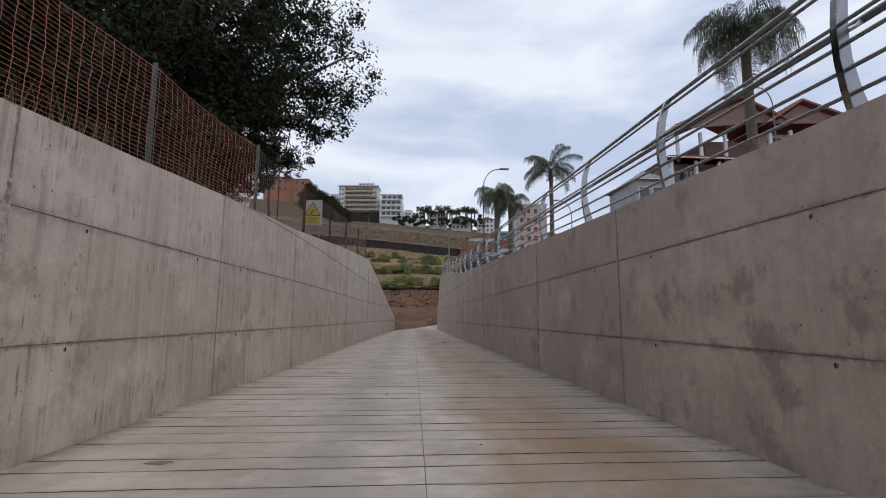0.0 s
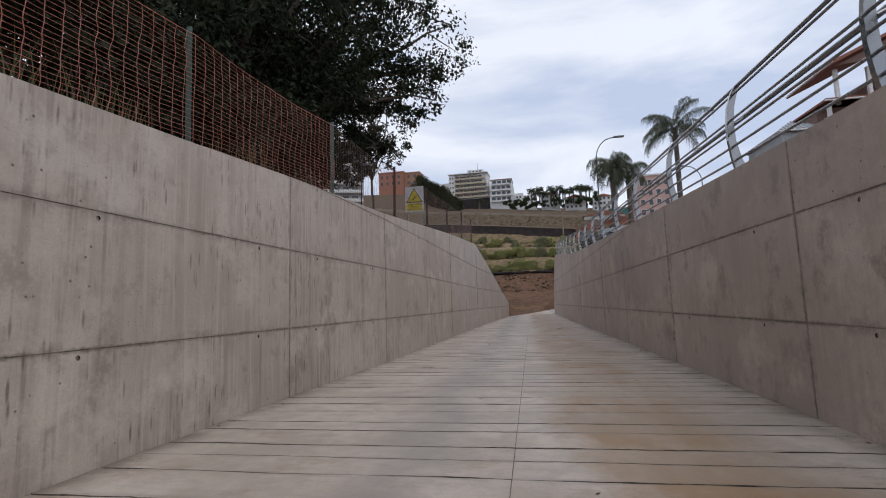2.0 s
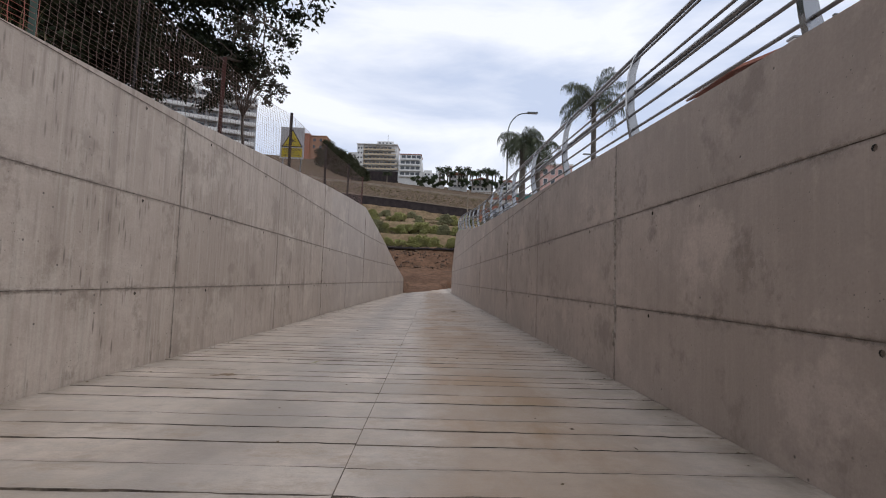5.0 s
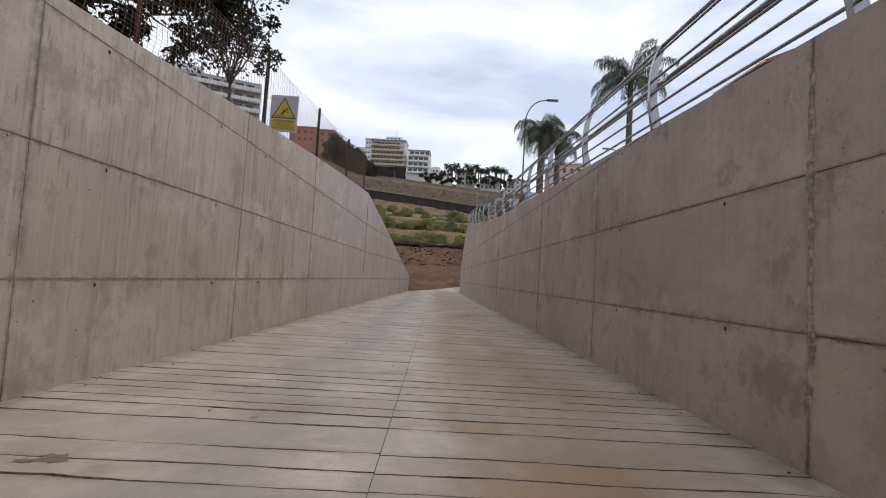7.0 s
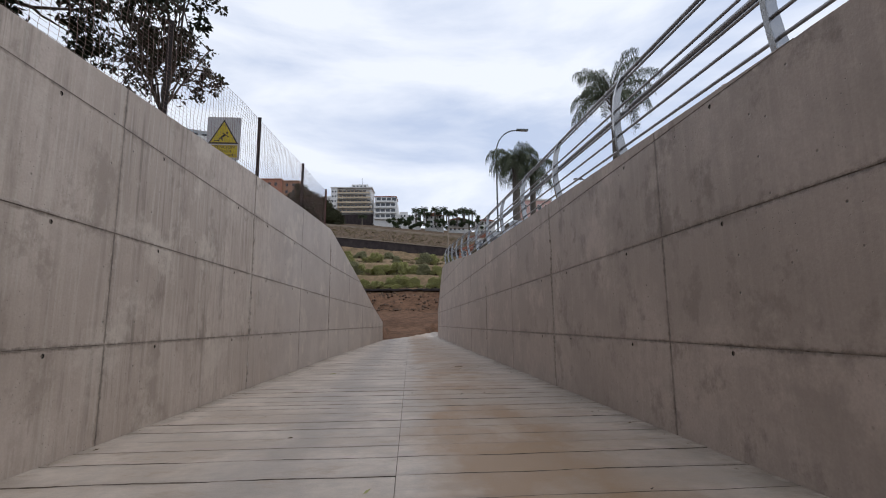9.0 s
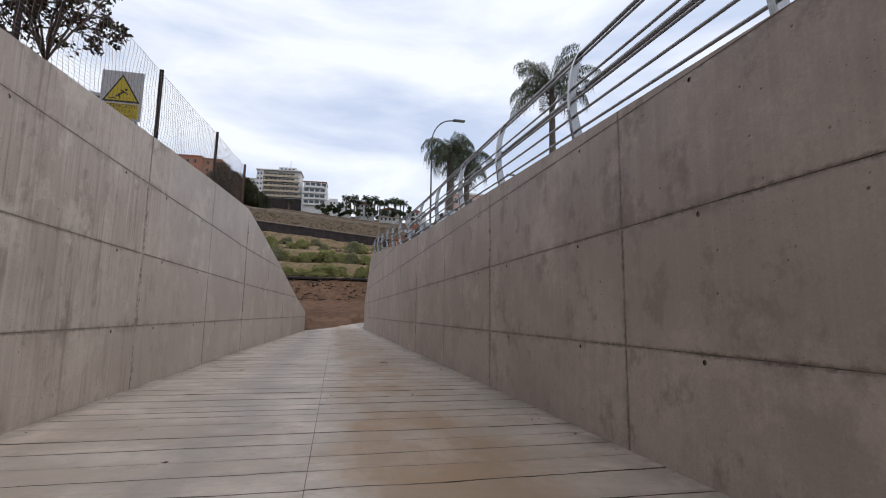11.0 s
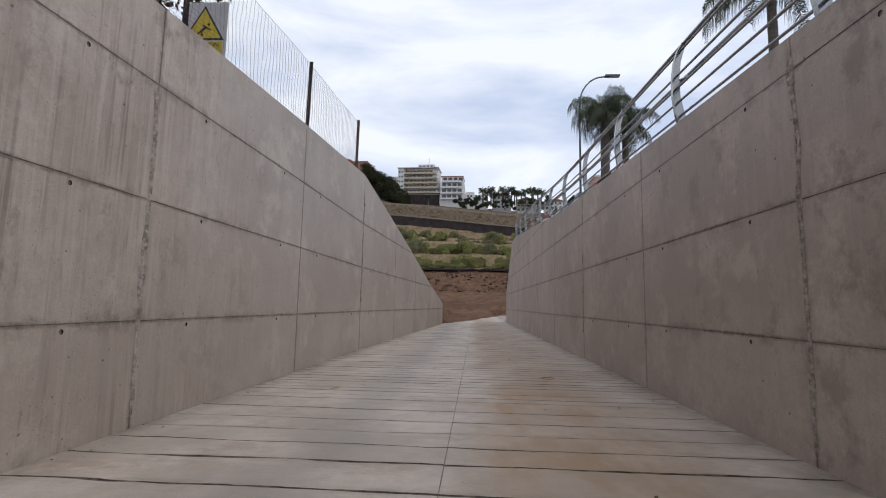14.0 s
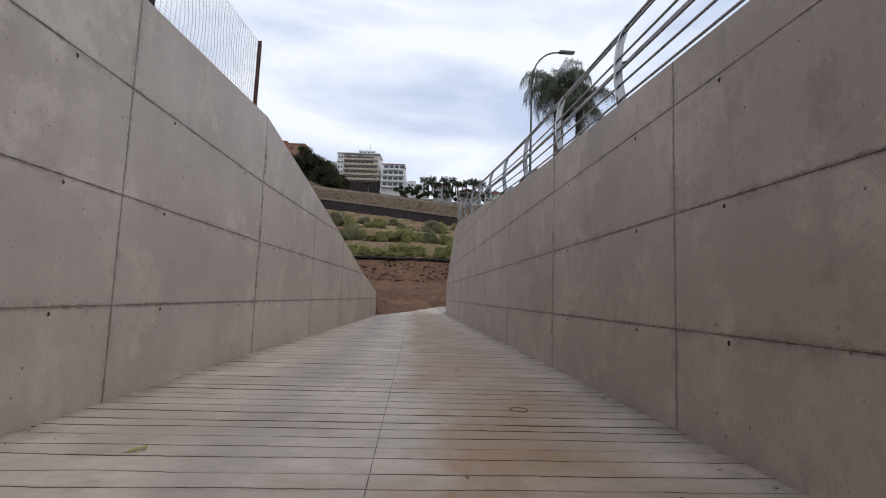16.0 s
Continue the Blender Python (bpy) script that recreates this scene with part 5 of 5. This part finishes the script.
# ---- hillside ----
def hill_wall():
    n = 40
    front = 150.4
    rng = random.Random(6)
    g, cap = Geo(), Geo()
    xs = np.linspace(-70, 60, n + 1)
    for a, b in zip(xs[:-1], xs[1:]):
        za, zb = terrain(a, 149), terrain(b, 149)
        ta, tb = terrain(a, 152) + 0.4, terrain(b, 152) + 0.4
        g.add([(a, front, za - 1.5), (b, front, zb - 1.5), (b, front + 0.5, tb), (a, front + 0.5, ta), (a, front + 1.6, za - 1.5), (b, front + 1.6, zb - 1.5), (b, front + 1.6, tb), (a, front + 1.6, ta)],
              [(0, 1, 2, 3), (5, 4, 7, 6), (3, 2, 6, 7)])
        cap.add([(a, front + 0.3, ta + 0.01), (b, front + 0.3, tb + 0.01), (b, front + 2.5, tb + 0.3), (a, front + 2.5, ta + 0.3), (a, front + 0.3, ta + 0.3), (b, front + 0.3, tb + 0.3), (b, front + 2.5, tb + 0.5), (a, front + 2.5, ta + 0.5)],
                [(4, 5, 6, 7), (0, 1, 5, 4), (2, 3, 7, 6)])
    ob = new("wall_terrace", g.mesh("wall_terrace", M_STONE))
    tagged(ob, "dark dry-stone terrace wall across the hillside", "wall", kind="structure")
    ob = new("trim", cap.mesh("trim", M_PATH))
    tagged(ob, "pale track edge above the dark terrace wall", "path", kind="structure")
    # low wall in front of the hilltop buildings
    w = Geo()
    for a, b in zip(xs[:-1], xs[1:]):
        za, zb = terrain(a, 185), terrain(b, 185)
        w.add([(a, 185, za - 1), (b, 185, zb - 1), (b, 185, zb + 0.7), (a, 185, za + 0.7), (a, 185.6, za - 1), (b, 185.6, zb - 1), (b, 185.6, zb + 0.7), (a, 185.6, za + 0.7)],
              [(0, 1, 2, 3), (3, 2, 6, 7), (5, 4, 7, 6)])
    ob = new("wall_hilltop", w.mesh("wall_hilltop", M_PATH))
    tagged(ob, "low pale wall along the hilltop road", "wall", kind="structure")
    # ledge lip over the soil cut
    lip = Geo()
    xs2 = np.linspace(-26, 26, 110)
    for a, b in zip(xs2[:-1], xs2[1:]):
        wa, wb = 0.22 * noise.noise((a * 0.9, 1, 0)), 0.22 * noise.noise((b * 0.9, 1, 0))
        za, zb = terrain(a, 98) + 0.1 + wa, terrain(b, 98) + 0.1 + wb
        lip.add([(a, 96.6, za - 0.28), (b, 96.6, zb - 0.28), (b, 96.6, zb), (a, 96.6, za), (a, 98.6, za + 0.2), (b, 98.6, zb + 0.2)], [(0, 1, 2, 3), (3, 2, 5, 4)])
    ob = new("trim_ledge", lip.mesh("trim_ledge", M_STONE))
    tagged(ob, "dark broken ledge above the soil cutting", "ledge", kind="structure")


def shrub_kind(seed, mat):
    rng = random.Random(seed)
    cs, rs = [], []
    stems = Geo()
    for _ in range(44):
        a, h = rng.uniform(0, 6.283), rng.uniform(0.05, 1.0)
        w = 0.95 * math.sqrt(max(0.05, 1 - (h * 0.9) ** 2)) * rng.uniform(0.35, 1.0)
        e = Vector((w * math.cos(a), w * math.sin(a), h))
        cs.append(e)
        rs.append(rng.uniform(0.18, 0.33))
        stems.tube([(e.x * 0.1, e.y * 0.1, -0.3), tuple(e * 0.6), tuple(e)], [0.05, 0.03, 0.01], 4)
    return stems.mesh("stem", M_BARK), leaves("foliage", cs, rs, 12000, 0.095, mat, rng, -0.5, 0.9)


def shrubs():
    rng = random.Random(8)
    kinds = []
    for s, m, lab in ((1, M_LEAF_SHRUB, "yellow-green rounded shrub on a terrace"), (2, M_LEAF_SHRUB, "yellow-green rounded shrub on a terrace"), (3, M_LEAF_DULL, "dull olive rounded shrub on a dry terrace")):
        a, b = shrub_kind(s, m)
        ob = thing("shrub", (0, 102, terrain(0, 102)), lab, "shrub", "terrace shrubs")
        part("stem", a, M_BARK, ob)
        part("foliage", b, m, ob)
        kinds.append(ob)
    spots = []
    rows = ((102.6, -18, 14, 13, 1.3, 2.2), (109.5, -18, 14, 12, 1.4, 2.4), (111.5, -20, 13, 6, 0.9, 1.5), (118.5, -22, 15, 8, 1.2, 2.2), (122, -22, 14, 6, 0.8, 1.5), (132, -26, 16, 6, 1.1, 1.9), (141, -27, 16, 5, 0.9, 1.6))
    for row, (y, lo, hi, n, smin, smax) in enumerate(rows):
        for k in range(n):
            x = lo + (hi - lo) * (k + rng.uniform(0.1, 0.9)) / n
            spots.append((x, y + rng.uniform(-1.0, 1.0), rng.uniform(smin, smax), row))
    for k, (x, y, s, row) in enumerate(spots):
        src = kinds[2] if rng.random() < (0.3 if row < 3 else 0.6) else kinds[rng.randrange(2)]
        m = pose(x, y, terrain(x, y) - 0.1, 0, 0, rng.uniform(0, 360))
        ob = copy_thing(src, m)
        ob.scale = (s, s, s * rng.uniform(0.9, 1.15))


def dry_scrub():
    """Low dry tufts and stones scattered over the terraces."""
    rng = random.Random(77)
    cs, rs = [], []
    for _ in range(1100):
        x, y = rng.uniform(-34, 24), rng.uniform(99, 186)
        cs.append(Vector((x, y, terrain(x, y) + 0.15)))
        rs.append(rng.uniform(0.3, 0.9))
    ob = new("dry_scrub", leaves("dry_scrub", cs, rs, 22000, 0.3, M_LEAF_DRY, rng, -0.6, 0.5))
    tagged(ob, "low dry scrub scattered over the hillside terraces", "scrub", kind="stuff")
    g = Geo()
    for _ in range(260):
        x, y = rng.uniform(-9, 9), rng.uniform(88, 97.5)
        s = rng.uniform(0.08, 0.35)
        z = terrain(x, y) + 0.1
        p = [(x + s * rng.uniform(0.6, 1.2) * q[0], y + s * q[1] * rng.uniform(0.6, 1.2), z + s * q[2] * rng.uniform(0.5, 1.0)) for q in ((1, 0, 0), (-1, 0, 0), (0, 1, 0), (0, -1, 0), (0, 0, 1), (0, 0, -1))]
        g.add(p, [(0, 2, 4), (2, 1, 4), (1, 3, 4), (3, 0, 4), (2, 0, 5), (1, 2, 5), (3, 1, 5), (0, 3, 5)])
    ob = new("stones", g.mesh("stones", M_STONES))
    tagged(ob, "loose brown stones in the soil cutting", "stones", kind="stuff")


def hill_woods():
    """Dark bushes on the ridge beside the hotel and palms along the hilltop road."""
    rng = random.Random(12)
    cs, rs = [], []
    for _ in range(300):
        x = rng.uniform(-56, -34)
        y = rng.uniform(240, 275)
        crest = 58 + min(15, 0.6 * max(0, -34 - x))
        cs.append(Vector((x, y, rng.uniform(terrain(x, y), max(terrain(x, y) + 3, crest)))))
        rs.append(rng.uniform(1.3, 2.8))
    ob = new("scrub", leaves("scrub", cs, rs, 62000, 0.75, M_LEAF_RIDGE, rng))
    tagged(ob, "dark green scrub covering the ridge slope", "scrub", kind="stuff")
    cs, rs = [], []
    for _ in range(70):
        x = rng.uniform(-12, 46)
        y = rng.uniform(285, 306)
        cs.append(Vector((x, y, 58.0 + rng.uniform(0.0, 4.5))))
        rs.append(rng.uniform(0.9, 1.9))
    ob = new("woodland", leaves("woodland", cs, rs, 30000, 0.6, M_LEAF_HILL, rng))
    tagged(ob, "dark green garden trees among the hilltop houses", "scrub", kind="stuff")
    a, b = palm_mesh(rng, 24, 2.5, 0.9, 0.7)
    first = None
    for k in range(16):
        x = 6 + k * 2.3 + rng.uniform(-0.9, 0.9)
        y = 296 + rng.uniform(-5, 5)
        z = 60.0
        if first is None:
            first = thing("palm_tree", (x, y, z), "tall palm in a row along the hilltop road", "palm tree", "hilltop palms")
            part("trunk", Geo().tube([(0, 0, -1), (0.1, 0, 3), (0, 0, 6.6)], [0.42, 0.32, 0.3], 7), M_PALM_BARK, first)
            for me, nm in ((a, "frond_stalks"), (b, "fronds")):
                part(nm, me, M_LEAF_HILL, first).location = (0, 0, 6.5)
            b.materials.clear()
            b.materials.append(M_LEAF_HILL)
            first.scale = (1.25, 1.25, 1.2)
        else:
            s = rng.uniform(0.75, 1.15)
            copy_thing(first, pose(x, y, z, 0, 0, rng.uniform(0, 360))).scale = (1.25, 1.25, s * 1.2)
    s = copy_thing(first, pose(-26, 300, 60, 0, 0, 40))
    s.scale = (1.4, 1.4, 0.8)
    tagged(s, "bushy palm in front of the hotel")


def pole():
    x, y = 8.4, 101
    ob = thing("utility_pole", (x, y, terrain(x, y)), "thin pale wooden pole at the foot of the terraces", "pole")
    part("shaft", Geo().tube([(0, 0, -0.5), (0, 0, 19.3 - terrain(x, y))], [0.16, 0.11], 8), M_PATH, ob)
    h = 19.3 - terrain(x, y)
    part("crossbar", Geo().tube([(0, 0, h - 0.1), (5.0, 0, h - 0.1)], 0.07, 6), M_PATH, ob)


def floor_litter():
    """Dry leaves, twigs and grit lying on the ramp."""
    rng = random.Random(91)
    v, f = [], []
    for _ in range(260):
        y = rng.uniform(0, 40)
        near = rng.random() < 0.75
        lo, hi = along(LEFT_X, y) + 0.03, 3.24
        x = (lo + abs(rng.gauss(0, 0.12)) if rng.random() < 0.5 else hi - abs(rng.gauss(0, 0.12))) if near else rng.uniform(lo, hi)
        s = rng.uniform(0.008, 0.03) if near else rng.uniform(0.012, 0.04)
        a = rng.uniform(0, 6.28)
        d, e = Vector((math.cos(a), math.sin(a), 0)) * s, Vector((-math.sin(a), math.cos(a), 0)) * s * rng.uniform(0.15, 0.5)
        p = Vector((x, y, 0.003))
        m = len(v)
        v += [tuple(p - d), tuple(p + e + Vector((0, 0, s * 0.3))), tuple(p + d + Vector((0, 0, s * 0.2))), tuple(p - e)]
        f += [(m, m + 1, m + 2), (m, m + 2, m + 3)]
    ob = new("leaf_litter", mesh_of("leaf_litter", v, f, M_LITTER))
    tagged(ob, "dry leaves and grit scattered on the ramp", "litter", kind="stuff")


def floor_marks():
    """Rust-brown blots, a shallow round imprint and fallen green leaves on the ramp."""
    rng = random.Random(57)
    floor = bpy.data.objects["floor"]

    def blot(x, y, rx, ry, label):
        n = 18
        v = [(x, y, 0.0045)]
        for k in range(n):
            a = 2 * math.pi * k / n
            q = rng.uniform(0.6, 1.15)
            v.append((x + rx * q * math.cos(a), y + ry * q * math.sin(a), 0.0035))
        part("stain", mesh_of("stain", v, [(0, k + 1, (k + 1) % n + 1) for k in range(n)], M_STAIN), M_STAIN, floor, label)

    for x, y, rx, ry in ((-1.62, 10.26, 0.11, 0.07), (-2.07, 3.21, 0.13, 0.07), (-1.75, 10.2, 0.07, 0.04)):
        blot(x, y, rx, ry, "dark brown blot on the concrete")
    ring = Geo()
    pts = [(1.87 + 0.1 * math.cos(k * math.pi / 12), 23.92 + 0.1 * math.sin(k * math.pi / 12), 0.004) for k in range(25)]
    ring.tube(pts, 0.007, 5, False)
    part("round_mark", ring, M_STAIN, floor, "brown round imprint in the concrete")
    for x, y, turn, size in ((-1.35, 22.33, 0.6, 0.09), (-1.31, 22.40, 2.1, 0.07), (-0.79, 11.25, 0.2, 0.05), (0.13, 13.82, 1.0, 0.05)):
        d, e = Vector((math.cos(turn), math.sin(turn), 0)) * size, Vector((-math.sin(turn), math.cos(turn), 0)) * size * 0.22
        p, up = Vector((x, y, 0.005)), Vector((0, 0, size * 0.2))
        v = [p - d, p + e + up, p + d + up * 1.4, p - e + up * 0.6, p - e * 0.2 + up * 0.1]
        ob = new("fallen_leaf", mesh_of("fallen_leaf", v, [(0, 4, 1), (1, 4, 2), (2, 4, 3), (3, 4, 0)], M_LEAF_SHRUB))
        tagged(ob, "curled green leaf fallen on the concrete ramp", "leaf", "fallen leaves")


def car(x, y, z, paint, label):
    ob = thing("car", (x, y, z), label, "car", "parked cars", turn=0)
    side = [(-2.1, 0.35), (-2.15, 0.7), (-1.95, 0.95), (-1.25, 1.02), (-0.55, 1.45), (0.9, 1.48), (1.6, 1.05), (2.05, 0.95), (2.12, 0.6), (2.05, 0.32)]
    bm = bmesh.new()
    rows = []
    for w, f in ((-0.84, 0.94), (-0.78, 1.0), (0.78, 1.0), (0.84, 0.94)):
        rows.append([bm.verts.new((w * (0.82 if h > 1.2 else 1.0), u * (0.99 if abs(w) > 0.8 else 1), h * (f if h > 0.5 else 1))) for u, h in side])
    for a, b in zip(rows[:-1], rows[1:]):
        for k in range(len(side)):
            q = (k + 1) % len(side)
            bm.faces.new((a[k], a[q], b[q], b[k]))
    bm.faces.new(rows[0][::-1])
    bm.faces.new(rows[-1])
    bmesh.ops.recalc_face_normals(bm, faces=bm.faces[:])
    bmesh.ops.bevel(bm, geom=bm.edges[:], offset=0.04, segments=2, affect="EDGES")
    me = bpy.data.meshes.new("body")
    bm.to_mesh(me)
    bm.free()
    me.materials.append(paint)
    part("body", me, paint, ob)
    for s in (-1, 1):
        g = Geo().prism([(-1.05, 1.03), (-0.52, 1.36), (0.82, 1.38), (1.35, 1.06)], s * 0.745, s * 0.80, "x")
        part("side_window", g, M_GLASS, ob, "dark side glass")
        for u in (-1.3, 1.35):
            w = part("wheel", Geo().tube([(s * 0.66, u, 0.32), (s * 0.87, u, 0.32)], 0.32, 18), M_TYRE, ob)
            part("rim", Geo().tube([(s * 0.84, u, 0.32), (s * 0.88, u, 0.32)], 0.2, 12), M_GALV, w)
    part("windscreen", Geo().prism([(-1.22, 1.06), (-0.58, 1.43), (-0.6, 1.45), (-1.25, 1.09)], -0.6, 0.6, "x"), M_GLASS, ob)
    return ob


def cars():
    for x, y, lab in ((5.6, 31.0, "dark parked car on the street behind the railing"), (5.7, 36.8, "black parked car on the street behind the railing"), (5.8, 41.6, "dark grey parked car on the street behind the railing")):
        car(x, y, along(RIGHT_TOP, y) - 0.06, M_CAR, lab)


floor_strips()
floor_litter()
floor_marks()
cars()
ground()
street()
apron()
railing()
fence()
warning_sign()
big_tree()
small_tree()
undergrowth()
palms()
street_lamp(34.1, 40.0, terrain(34.1, 40.0), 23.0, 1.7, 180, "grey street lamp with a curved arm near the tiled house")
street_lamp(21.2, 60.0, terrain(21.2, 60.0), 16.6, 2.1, 180, "tall grey street lamp with a curved arm down the street")
street_lamp(7.5, 46.6, 5.3, 16.45, 2.1, 0, "tall grey street lamp with a curved arm behind the railing")
hotel()
white_block()
orange_house()
grey_flats()
tiled_house()
far_town()
hill_wall()
shrubs()
dry_scrub()
hill_woods()
pole()
